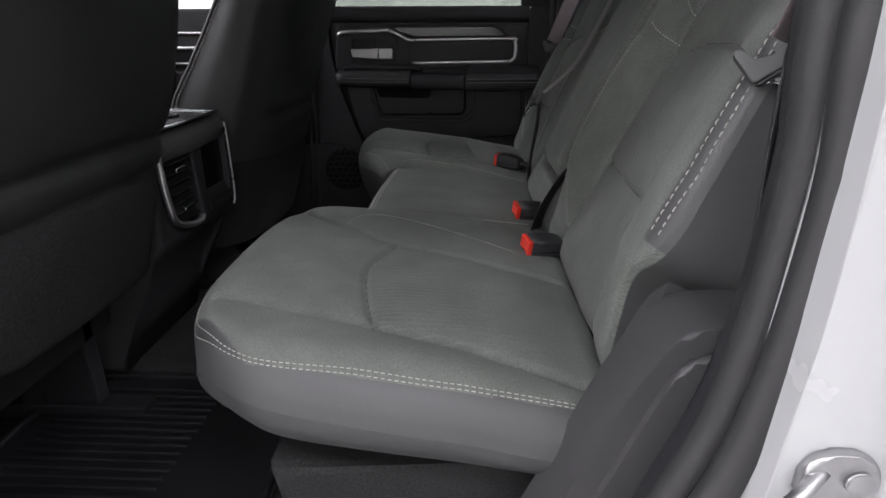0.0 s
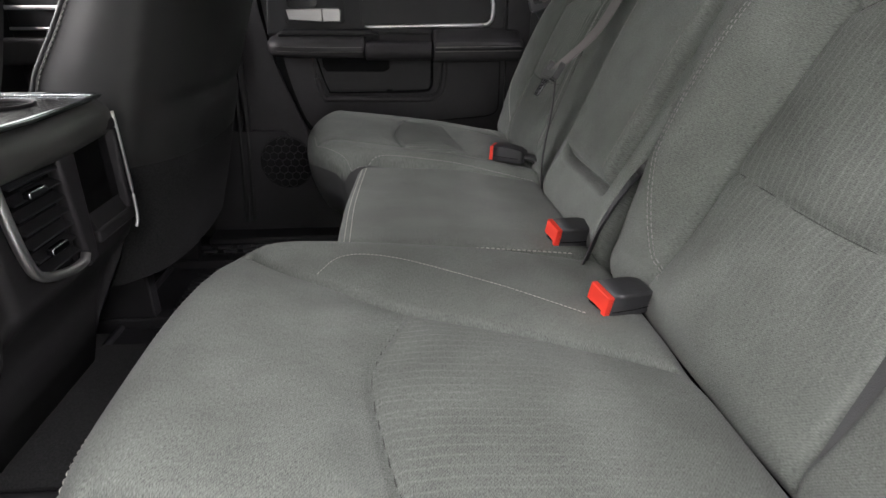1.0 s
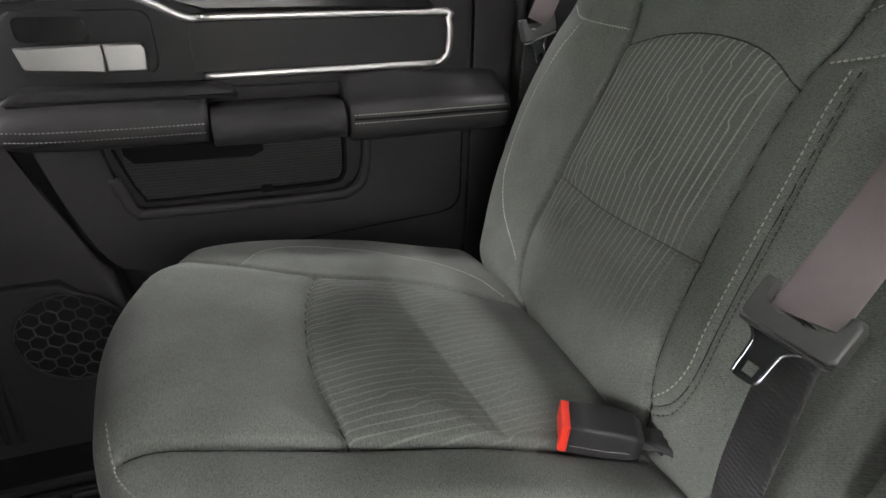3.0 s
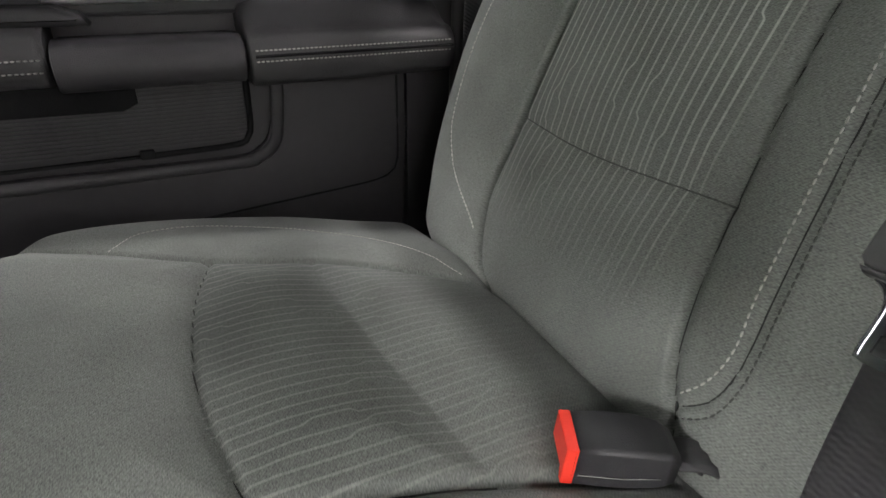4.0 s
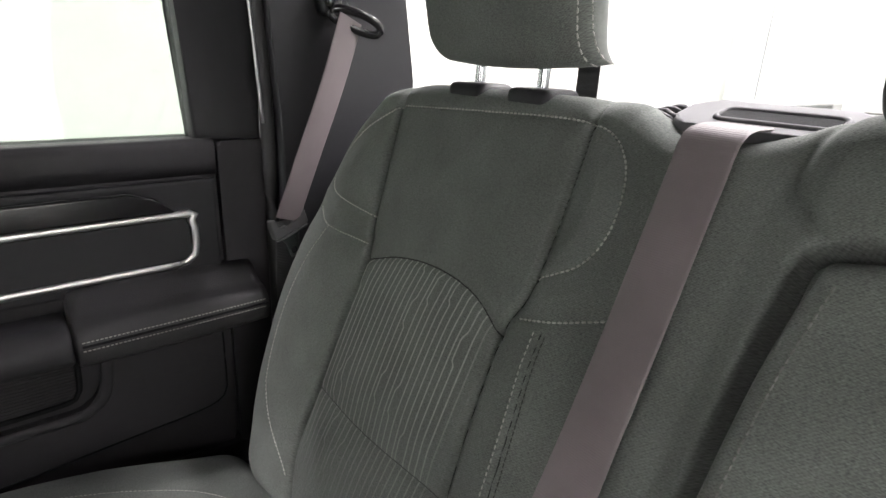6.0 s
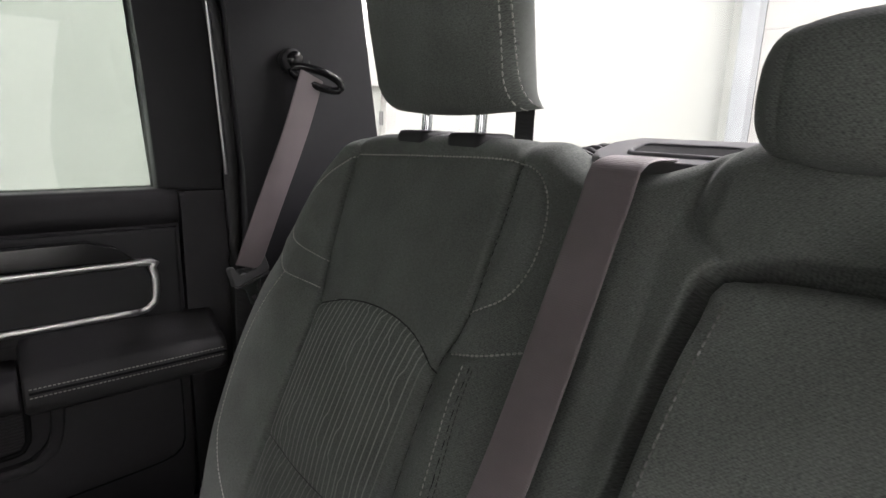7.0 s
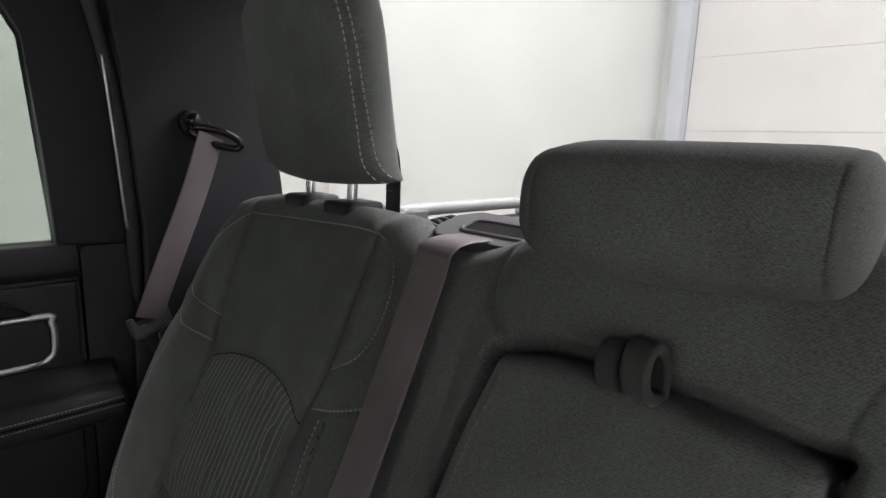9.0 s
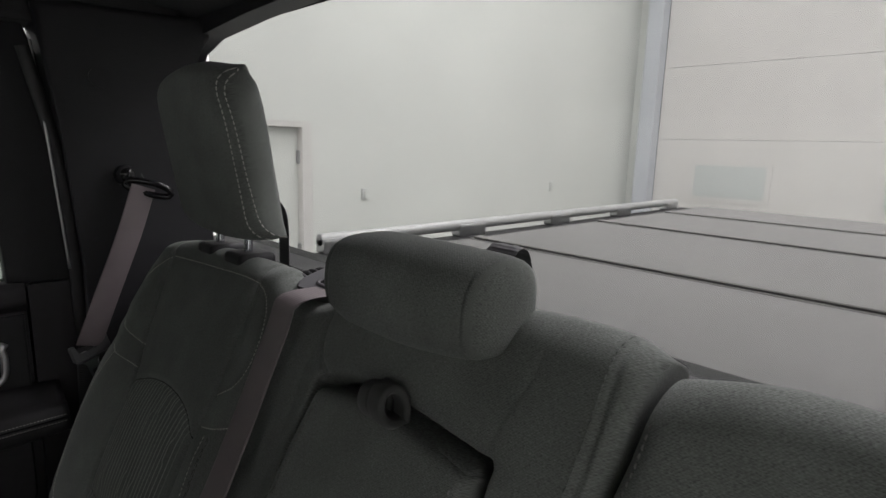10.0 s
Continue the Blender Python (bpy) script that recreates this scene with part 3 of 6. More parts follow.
def roof():
    bm = slab([(-1.3, 1.30), (-1.0, 1.37), (0.3, 1.392), (0.45, 1.378), (0.53, 1.368), (0.56, 1.370), (0.5, 1.42), (-1.0, 1.44), (-1.36, 1.34)], 0.34, 1.93, "y")
    part("roof", bm, M_HEADLINER, truck, "dark grey headliner and roof")
    part("roof_skin", slab([(-1.36, 1.36), (-1.0, 1.46), (0.5, 1.445), (0.60, 1.425), (0.61, 1.435), (0.5, 1.465), (-1.0, 1.48), (-1.38, 1.37)], 0.30, 1.97, "y"), M_PAINT, truck)


roof()
for y0, y1 in ((1.86, 1.95), (0.31, 0.40)):
    part("roof_rail", B(-1.3, 0.455, y0, y1, 1.325, 1.40, 0.01), M_HEADLINER, truck, "dark roof rail trim")
# cab front and dash, closed behind the seats' view
part("dashboard", slab([(-1.25, FLOOR), (-1.08, FLOOR), (-1.08, 0.5), (-1.0, 0.62), (-1.0, 0.84), (-1.08, 0.90), (-1.45, 0.90), (-1.45, FLOOR)], 0.36, 1.91, "y", 0.02), M_PLASTIC, truck, "black plastic dashboard")
part("firewall", B(-1.55, -1.46, 0.32, 1.95, FLOOR - 0.2, 0.9), M_PLASTIC, truck)

# right side: rear door
DY = 1.885


def rear_door():
    d = thing("door_2", (-0.1, 1.93, 0.45), "closed black-trimmed truck rear door with silver accents", "car door", kind="structure")
    # trim panel below the window, with its swept lower front edge
    poly = smooth_line([(0.20, 0.925), (0.20, 0.50), (0.17, 0.455), (-0.05, 0.45), (-0.22, 0.465), (-0.30, 0.50), (-0.345, 0.56), (-0.375, 0.66), (-0.40, 0.75), (-0.415, 0.925)], 0.03)
    panel = part("trim_panel", slab([tuple(p) for p in poly], 1.893, 1.95, "y", 0.006), M_PLASTIC_GREY, d, "charcoal moulded door trim", True)
    part("sill_roll", slab([(1.8905, 0.895), (1.8890, 0.912), (1.8930, 0.921), (1.899, 0.924), (1.915, 0.925), (1.915, 0.88), (1.893, 0.878)], -0.42, 0.202, "x", 0.002), M_PLASTIC_GREY, d, "", True)
    up = part("upper_panel", slab([(-0.40, 0.745), (-0.385, 0.875), (0.195, 0.875), (0.195, 0.745)], 1.880, 1.8925, "y", 0.004), M_PLASTIC, d)
    # silver frame round the accent panel and the handle
    def bar(path, r=0.0055, name="silver_trim"):
        q = smooth_line(path, 0.012)
        return part(name, tube([(x, 1.879, z) for x, z in q], r, 8, None, False, 0.8, (0, 1, 0)), M_SILVER, d, "satin silver accent bar", True)
    bar([(-0.385, 0.842), (-0.362, 0.851), (-0.228, 0.857)])
    bar([(-0.228, 0.857), (-0.20, 0.845), (-0.168, 0.829), (-0.15, 0.829)])
    bar([(-0.15, 0.829), (0.14, 0.832), (0.158, 0.826), (0.163, 0.812), (0.162, 0.785), (0.156, 0.771), (0.140, 0.766)])
    bar([(0.140, 0.766), (-0.158, 0.761)])
    part("accent_panel", slab([(-0.166, 0.766), (-0.168, 0.824), (0.150, 0.827), (0.157, 0.815), (0.157, 0.78), (0.147, 0.770)], 1.876, 1.8795, "y", 0.001), M_PLASTIC, d, "finely grained black inlay")
    part("upper_grip", slab([(-0.215, 0.858), (-0.20, 0.866), (0.09, 0.868), (0.118, 0.858), (0.14, 0.838), (-0.145, 0.836), (-0.19, 0.852)], 1.868, 1.8798, "y", 0.004, 3), M_GLOSS, d, "glossy black upper strip", True)
    # inner release
    part("handle_bezel", slab(rounded(-0.352, -0.205, 0.768, 0.838, 0.012), 1.874, 1.8798, "y", 0.003), M_PLASTIC, d)
    part("handle_cup", slab(rounded(-0.342, -0.27, 0.806, 0.832, 0.008), 1.8715, 1.8738, "y", 0.002), M_GLOSS, d)
    h = part("handle", slab([(-0.338, 0.778), (-0.343, 0.802), (-0.258, 0.8045), (-0.258, 0.7735)], 1.854, 1.866, "y", 0.0025, 2), M_HANDLE, d, "satin silver pull handle", True)
    part("handle_end", slab([(-0.2578, 0.7735), (-0.2578, 0.8045), (-0.219, 0.8050), (-0.213, 0.800), (-0.215, 0.7735)], 1.856, 1.866, "y", 0.003, 2), M_HANDLE, d, "bevelled silver handle end", True)
    part("handle_stem", B(-0.25, -0.222, 1.864, 1.874, 0.778, 0.798, 0.002), M_PLASTIC, d)
    # armrest: front pad, middle pull, rear pad
    def rest(name, mat, rows):
        """A padded bar lofted along x: rows of (x, lower edge, upper edge, how far it stands out, crown at the panel)."""
        bm = bmesh.new()
        at = smooth_line(rows, 0.010)
        rings = []
        for x, z0, z1, y0, crown in at:
            h = z1 - z0
            prof = [(1.895, z0 + 0.004), (y0 + 0.016, z0), (y0 + 0.005, z0 + 0.10 * h), (y0 + 0.0005, z0 + 0.32 * h), (y0, z0 + 0.55 * h), (y0 + 0.004, z0 + 0.80 * h), (y0 + 0.016, z0 + 0.95 * h), (y0 + 0.030, z1), (1.874, z1 + crown), (1.895, z1 + crown)]
            line = smooth_line(prof, 0.002)
            rings.append([bm.verts.new((x, *line[round(k * (len(line) - 1) / 20)])) for k in range(21)])
        m = min(len(r) for r in rings)
        for p, q in zip(rings[:-1], rings[1:]):
            for k in range(m - 1):
                bm.faces.new((p[k], p[k + 1], q[k + 1], q[k]))
        bm.faces.new(rings[0][:m]), bm.faces.new(rings[-1][:m][::-1])
        return part(name, bm, mat, d, "", True)
    rest("armrest_front", M_SOFT, [(-0.398, 0.716, 0.728, 1.868, 0.0), (-0.392, 0.704, 0.735, 1.846, 0.002), (-0.375, 0.697, 0.740, 1.830, 0.004), (-0.34, 0.694, 0.742, 1.822, 0.006), (-0.25, 0.692, 0.742, 1.820, 0.010), (-0.1585, 0.692, 0.741, 1.820, 0.012)])
    rest("armrest_pull", M_PLASTIC_GREY, [(-0.156, 0.689, 0.729, 1.816, -0.004), (-0.152, 0.687, 0.731, 1.813, -0.004), (-0.07, 0.687, 0.731, 1.813, -0.004), (0.002, 0.687, 0.731, 1.813, -0.004), (0.006, 0.689, 0.729, 1.816, -0.004)])
    a = rest("armrest_rear", M_SOFT, [(0.0085, 0.684, 0.730, 1.814, 0.012), (0.013, 0.682, 0.733, 1.811, 0.020), (0.05, 0.682, 0.735, 1.811, 0.023), (0.15, 0.683, 0.735, 1.811, 0.022), (0.232, 0.685, 0.734, 1.813, 0.018)])
    part("front_cap", slab([(-0.37, 0.747), (-0.352, 0.758), (-0.15, 0.757), (-0.128, 0.750), (-0.122, 0.740), (-0.365, 0.740)], 1.846, 1.884, "y", 0.006, 3), M_PLASTIC, d, "black switch plinth", True)
    # Dark tube between the stitch rows paints the channel's shade.
    part("seam_channel", tube([(0.014, 1.8112, 0.7120), (0.12, 1.8108, 0.7128), (0.230, 1.8125, 0.7135)], 0.0016, 6), M_SHADE_BLACK, a, "", True)
    for z, y in ((0.7175, 1.8112), (0.7072, 1.8105)):
        sew_path([(0.014, y, z), (0.12, y, z + 0.0008), (0.228, y + 0.0018, z + 0.0016)], (0, -1, 0), M_THREAD, a, pitch=0.0045)
        sew_path([(-0.37, y + 0.0165, z + 0.002), (-0.33, y + 0.0095, z + 0.001), (-0.25, y + 0.0090, z), (-0.162, y + 0.0090, z)], (0, -1, 0), M_THREAD_DARK, d, "grey stitching thread", pitch=0.0045)
    # map pocket
    pocket = part("pocket_panel", slab([(-0.283, 0.690), (-0.262, 0.612), (-0.25, 0.604), (-0.012, 0.604), (0.006, 0.620), (0.008, 0.690)], 1.888, 1.8935, "y", 0.001), M_PLASTIC, d)
    bm = bmesh.new()
    for k in range(17):
        z = 0.611 + k * 0.0042
        box(bm, -0.272 + 0.012 * (k < 3), 0.0045, 1.8868, 1.8885, z - 0.0011, z + 0.0011)
    tagged(part("ribs", bm, M_PLASTIC_GREY, pocket), kind="stuff")
    # Near-black tubes put the groove's shade into the colour.
    part("pocket_groove", tube([(x, 1.8872, z) for x, z in smooth_line([(0.010, 0.690), (0.009, 0.630), (0.004, 0.612), (-0.012, 0.604), (-0.10, 0.602)], 0.006)], 0.0036, 8), M_SHADE_BLACK, d, "", True)
    part("pocket_groove", tube([(x, 1.8885, z) for x, z in smooth_line([(-0.10, 0.602), (-0.245, 0.602), (-0.258, 0.608), (-0.268, 0.630), (-0.285, 0.690)], 0.008)], 0.0024, 8), M_SHADE_BLACK, d, "", True)
    # Dark sheet painted as the shadow inside the pocket.
    part("pocket_shade", slab([(-0.27, 0.668), (-0.26, 0.655), (-0.115, 0.653), (-0.10, 0.660), (-0.10, 0.69), (-0.27, 0.69)], 1.884, 1.8880, "y", 0.001), M_SHADE_BLACK, d)
    part("pocket_tab", B(-0.110, -0.095, 1.880, 1.8875, 0.600, 0.610, 0.002), M_SHADE_BLACK, d)
    inner = [tuple(p) for p in smooth_line([(-0.294, 0.690), (-0.288, 0.650), (-0.278, 0.606), (-0.268, 0.595), (-0.25, 0.592), (-0.02, 0.590), (0.008, 0.593), (0.024, 0.604), (0.032, 0.622), (0.036, 0.654), (0.037, 0.690)], 0.012)]
    corner = [tuple(p) for p in smooth_line([(0.186, 0.690), (0.186, 0.575), (0.182, 0.552), (0.165, 0.541), (0.12, 0.535), (-0.05, 0.523), (-0.20, 0.510), (-0.285, 0.505), (-0.313, 0.522), (-0.329, 0.553), (-0.348, 0.613), (-0.362, 0.674), (-0.364, 0.690)], 0.014)]
    part("lower_panel", slab(inner + corner, 1.8790, 1.8935, "y", 0.0025, 2), M_PLASTIC_GREY, d, "smooth charcoal moulding round the pocket", True)
    # Dark strip stands in for the shade in the door's front gap.
    part("edge_gap_shade", slab([(-0.345, 0.690), (-0.395, 0.690), (-0.372, 0.618), (-0.346, 0.553), (-0.318, 0.505), (-0.27, 0.512), (-0.31, 0.56)], 1.8905, 1.8928, "y"), M_SHADE_BLACK, d)
    lip = smooth_line([(-0.286, 0.640), (-0.276, 0.601), (-0.266, 0.590), (-0.25, 0.5865), (-0.02, 0.5845), (0.010, 0.588), (0.029, 0.600), (0.037, 0.620), (0.041, 0.654), (0.042, 0.684)], 0.006)
    part("pocket_ledge", tube([(x, 1.8795, z) for x, z in lip], 0.0075, 12, None, False, 0.55, (0, 1, 0)), M_PLASTIC_GREY, d, "rounded ledge under the pocket", True)
    corner = corner[:len(corner) * 2 // 3]
    part("lower_seam", tube([(x, 1.8788, z) for x, z in corner], 0.0014, 6), M_SHADE_BLACK, d)
    # rear edge strip and window frame
    part("edge_strip", slab(rounded(0.204, 0.277, 0.45, 0.921, 0.006), 1.887, 1.95, "y", 0.005), M_PLASTIC_GREY, d, "", True)
    part("window_frame", slab([(0.178, 0.925), (0.266, 0.916), (0.268, 1.05), (0.25, 1.27), (0.22, 1.36), (-0.1, 1.36), (-0.1, 1.315), (0.06, 1.305), (0.13, 1.275), (0.166, 1.2)], 1.895, 1.94, "y", 0.005), M_PLASTIC, d, "", True)
    part("window_frame", slab([(-0.47, 0.93), (-0.40, 0.93), (-0.36, 1.29), (-0.1, 1.315), (-0.1, 1.36), (-0.45, 1.36)], 1.895, 1.94, "y", 0.005), M_PLASTIC, d, "", True)
    g = part("window_pane", B(-0.42, 0.2, 1.917, 1.921, 0.90, 1.32), M_GLASS, d, "lightly tinted side glass")
    g.visible_shadow = False
    part("outer_skin", B(-0.45, 0.30, 1.956, 1.97, 0.2, 0.905), M_PAINT, d)
    part("inner_shell", B(-0.45, 0.262, 1.9505, 1.9555, 0.2, 0.9), M_PLASTIC, d)
    return d


rear_door()
# pillars, right side
part("b_pillar", slab([(-0.60, FLOOR), (-0.30, FLOOR), (-0.318, 0.50), (-0.345, 0.56), (-0.372, 0.63), (-0.394, 0.70), (-0.425, 0.80), (-0.425, 1.36), (-0.55, 1.36), (-0.60, 0.9)], 1.881, 1.94, "y", 0.012, 3), M_PLASTIC_GREY, truck, "charcoal pillar trim", True)
part("pillar_foot", slab([(-0.60, FLOOR), (-0.22, FLOOR), (-0.30, 0.40), (-0.355, 0.478), (-0.382, 0.508), (-0.60, 0.512)], 1.866, 1.886, "y", 0.006, 3), M_PLASTIC, truck, "black kick panel", True)
for dx in (0.0, 0.020):
    part("front_door_seal", tube([tuple(p) for p in smooth_line([(-0.510 + dx, 1.872, 0.26), (-0.502 + dx, 1.872, 0.36), (-0.494 + dx, 1.874, 0.56), (-0.49 + dx, 1.874, 0.80)], 0.03)], 0.0085, 8), M_GLOSS_SEAL, truck, "black rubber door seal", True)
part("sill_trim", B(-0.6, 0.4, 1.80, 1.90, FLOOR - 0.01, FLOOR + 0.03, 0.01, 3), M_PLASTIC, truck)
part("side_lower", B(-0.3, 0.28, 1.89, 1.94, FLOOR, 0.46, 0.01), M_PLASTIC, truck)
part("door_seal", tube([tuple(p) for p in smooth_line([(0.268, 1.878, 0.40), (0.270, 1.878, 0.9), (0.262, 1.875, 1.1), (0.225, 1.868, 1.29)], 0.03)], 0.010, 8), M_SEAL, truck, "black rubber door seal", True)
part("pinch_strip", tube([tuple(p) for p in smooth_line([(0.259, 1.866, 0.945), (0.250, 1.866, 1.09), (0.241, 1.866, 1.22), (0.235, 1.866, 1.30)], 0.02)], 0.0022, 6), M_STEEL, truck, "dull edge strip", True)
part("c_pillar", slab([(0.28, 0.3), (0.278, 0.95), (0.262, 1.16), (0.235, 1.36), (0.50, 1.37), (0.50, 1.335), (0.481, 1.313), (0.462, 1.297), (0.4485, 1.278), (0.458, 1.20), (0.488, 1.0), (0.51, 0.3)], 1.845, 1.94, "y", 0.012, 3), M_PLASTIC, truck, "charcoal pillar trim", True)

# rear bulkhead and back glass
bm = slab([(0.36, 0.97), (1.91, 0.97), (1.91, FLOOR), (0.36, FLOOR)], 0.53, 0.58, "x")
part("rear_bulkhead", bm, M_PLASTIC, truck, "black cab rear wall")
part("window_ledge", B(0.49, 0.58, 0.36, 1.91, 0.955, 0.972, 0.004), M_PLASTIC, truck)
g = part("rear_window_pane", B(0.545, 0.549, 0.36, 1.97, 0.972, 1.372), M_GLASS_REAR, truck, "clear back glass")
g.visible_shadow = False
part("rear_window_frame", slab([(2.0, 0.97), (2.0, 1.36), (1.90, 1.385), (0.5, 1.385), (0.5, 1.364), (1.48, 1.362), (1.68, 1.356), (1.86, 1.343), (1.94, 1.327), (1.972, 1.295), (1.975, 0.97)], 0.485, 0.53, "x", 0.006), M_PLASTIC, truck, "black window surround", True)

# left side, with the rear door open
part("left_c_pillar", slab([(0.30, 0.28), (0.29, 0.8), (0.31, 1.05), (0.27, 1.36), (0.55, 1.36), (0.50, 1.3), (0.50, 0.28)], 0.36, 0.44, "y", 0.012, 3), M_PLASTIC, truck, "black pillar trim", True)
part("left_b_pillar", B(-0.58, -0.43, 0.33, 0.40, FLOOR, 1.36, 0.012, 3), M_PLASTIC, truck)
part("left_front_door", B(-1.35, -0.58, 0.31, 0.38, FLOOR - 0.05, 0.92, 0.01), M_PLASTIC, truck)
part("right_front_door", B(-1.35, -0.60, 1.895, 1.95, FLOOR - 0.05, 0.92, 0.01), M_PLASTIC, truck, "black front door trim")
for z0, z1 in ((0.845, 0.853), (0.755, 0.762), (0.80, 0.81)):
    part("front_door_trim", B(-1.15, -0.72, 1.883, 1.8955, z0, z1, 0.003), M_SILVER, truck, "satin silver accent bar")
part("front_armrest", B(-1.15, -0.66, 1.82, 1.895, 0.68, 0.74, 0.015, 3), M_SOFT, truck, "", True)
# body side aft of the door opening: the white jamb, its seal and the striker
jamb = [(0.265, 1.40), (0.208, 1.05), (0.194, 0.86), (0.197, 0.78), (0.195, 0.70), (0.191, 0.62), (0.182, 0.52), (0.165, 0.42), (0.13, 0.30), (0.13, 0.1), (0.75, 0.1), (0.75, 1.40)]
part("door_jamb", slab(jamb, 0.302, 0.345, "y", 0.012, 4), M_PAINT, truck, "glossy white painted door jamb", True)
skin = [(0.32, 1.42), (0.275, 1.05), (0.262, 0.86), (0.268, 0.70), (0.27, 0.60), (0.262, 0.45), (0.24, 0.30), (0.24, 0.1), (0.75, 0.1), (0.75, 1.42)]
part("body_side", slab(skin, 0.255, 0.3015, "y", 0.022, 5), M_PAINT, truck, "glossy white painted body side", True)
seal = smooth_line([(0.268, 0.33, 1.36), (0.213, 0.33, 1.05), (0.198, 0.33, 0.87), (0.203, 0.33, 0.784), (0.201, 0.33, 0.716), (0.196, 0.33, 0.665), (0.184, 0.33, 0.60), (0.160, 0.33, 0.53), (0.130, 0.33, 0.44), (0.09, 0.33, 0.33)], 0.02)
part("door_seal", tube([tuple(p) for p in seal], 0.0115, 10, None, False, 1.0, (0, 1, 0)), M_SEAL, truck, "black rubber door seal", True)
part("inner_seal", tube([tuple(p + np.array([0.002, 0.032, 0])) for p in seal], 0.014, 10, None, False, 1.0, (0, 1, 0)), M_SEAL, truck, "black rubber seal lip", True)
part("seal_web", tube([tuple(p + np.array([0.008, 0.016, 0])) for p in seal], 0.009, 8, None, False, 1.0, (0, 1, 0)), M_GLOSS, truck, "", True)
part("rocker_sill", B(-0.6, 0.3, 0.28, 0.40, FLOOR - 0.08, FLOOR + 0.01, 0.02, 3), M_PAINT, truck, "white painted sill", True)
part("sill_plate", B(-0.58, 0.15, 0.36, 0.44, FLOOR, FLOOR + 0.02, 0.006), M_PLASTIC, truck)


flank = [(x + 0.004, z) for x, _, z in seal]
part("opening_trim", slab([tuple(p) for p in flank] + [(0.34, 0.33), (0.34, 1.36)], 0.347, 0.403, "y", 0.004), M_PLASTIC, truck, "black doorway trim", True)


def striker():
    s = part("striker_plate", slab(rounded(0.200, 0.240, 0.600, 0.640, 0.014), 0.294, 0.3018, "y", 0.003, 2), M_STEEL, truck, "bare steel door striker", True)
    part("striker_loop", tube([tuple(p) for p in smooth_line([(0.212, 0.298, 0.628), (0.192, 0.285, 0.620), (0.176, 0.278, 0.609), (0.180, 0.277, 0.598), (0.200, 0.285, 0.594), (0.214, 0.298, 0.594)], 0.005)], 0.0042, 8), M_STEEL, s, "", True)
    for x, z in ((0.228, 0.624), (0.228, 0.603)):
        part("screw", tube([(x, 0.295, z), (x, 0.2905, z)], 0.007, 14), M_STEEL, s, "", True)


striker()
# plastic seat-side cladding by the left door
cl = [tuple(p) for p in smooth_line([(0.070, 0.41), (0.099, 0.477), (0.134, 0.565), (0.162, 0.621), (0.177, 0.641), (0.195, 0.648), (0.225, 0.650), (0.268, 0.650)], 0.006)]
wheelhouse = part("wheelhouse_trim", slab(cl + [(0.275, 0.30), (0.0, 0.30)], 0.412, 0.476, "y", 0.005, 4), M_TRIM, truck, "charcoal moulded lower trim", True)
cl = [tuple(p) for p in smooth_line([(0.092, 0.41), (0.120, 0.477), (0.152, 0.560), (0.172, 0.609), (0.184, 0.624), (0.205, 0.630), (0.268, 0.632)], 0.006)]
part("trim_face", slab(cl + [(0.272, 0.31), (0.03, 0.31)], 0.404, 0.4119, "y", 0.004, 3), M_TRIM, wheelhouse, "", True)

# cargo bed
bed = thing("cargo_bed", (1.8, CY, 0.2), "white pickup bed under a folding cover", "truck bed", kind="structure")
part("bed_side", B(0.75, 2.95, 0.27, 0.40, 0.2, 0.88, 0.02, 3), M_PAINT, bed)
part("bed_side", B(0.75, 2.95, 1.87, 2.0, 0.2, 0.88, 0.02, 3), M_PAINT, bed)
part("tailgate", B(2.88, 2.95, 0.40, 1.87, 0.2, 0.88, 0.02, 3), M_PAINT, bed)
part("bed_front", B(0.72, 0.75, 0.27, 2.0, 0.2, 0.86), M_PAINT, bed)
for y in (0.335, 1.935):
    rail = part("bed_rail_cap", B(0.75, 2.95, y - 0.055, y + 0.055, 0.88, 0.892, 0.004), M_PLASTIC_GREY, bed, "black plastic rail cap")
    part("rail_tube", tube([(0.8, y + 0.04, 0.925), (2.85, y + 0.04, 0.925)], 0.016, 10), M_RAIL, bed, "dull steel bed rail", True)
    for k in range(5):
        x = 0.86 + k * 0.48
        part("rail_foot", B(x - 0.06, x + 0.06, y + 0.02, y + 0.06, 0.89, 0.93, 0.008), M_STEEL, bed)


def wheel(x, y):
    w = part("wheel", tube([(x, y - 0.13, GROUND + 0.40), (x, y + 0.13, GROUND + 0.40)], 0.255, 40), M_STEEL, truck, "silver alloy wheel", True)
    rim = [(x + 0.325 * math.cos(k * math.pi / 24), y, GROUND + 0.40 + 0.325 * math.sin(k * math.pi / 24)) for k in range(48)]
    part("tyre", tube(rim, 0.075, 16, None, True, 1.7, (0, 1, 0)), M_RUBBER, w, "black rubber tyre", True)


arch = [(-2.0 + 0.46 * math.cos(k * math.pi / 14), GROUND + 0.40 + 0.46 * math.sin(k * math.pi / 14)) for k in range(15)]
nose = [(-1.62, GROUND + 0.42), (-1.62, 0.80), (-2.60, 0.76), (-2.78, 0.66), (-2.84, 0.40), (-2.82, GROUND + 0.45)] + arch[::-1][1:-1]
part("bonnet", slab(nose, 0.30, 1.97, "y", 0.03, 3), M_PAINT, truck, "white painted bonnet", True)
for wx in (-2.0, 1.75):
    for wy in (0.42, 1.85):
        wheel(wx, wy)
cover = thing("tonneau_cover", (1.8, CY, 0.9), "dark grey folding vinyl tonneau cover over the bed", "bed cover")
folds = (0.63, 1.18, 1.83, 2.37, 2.86)
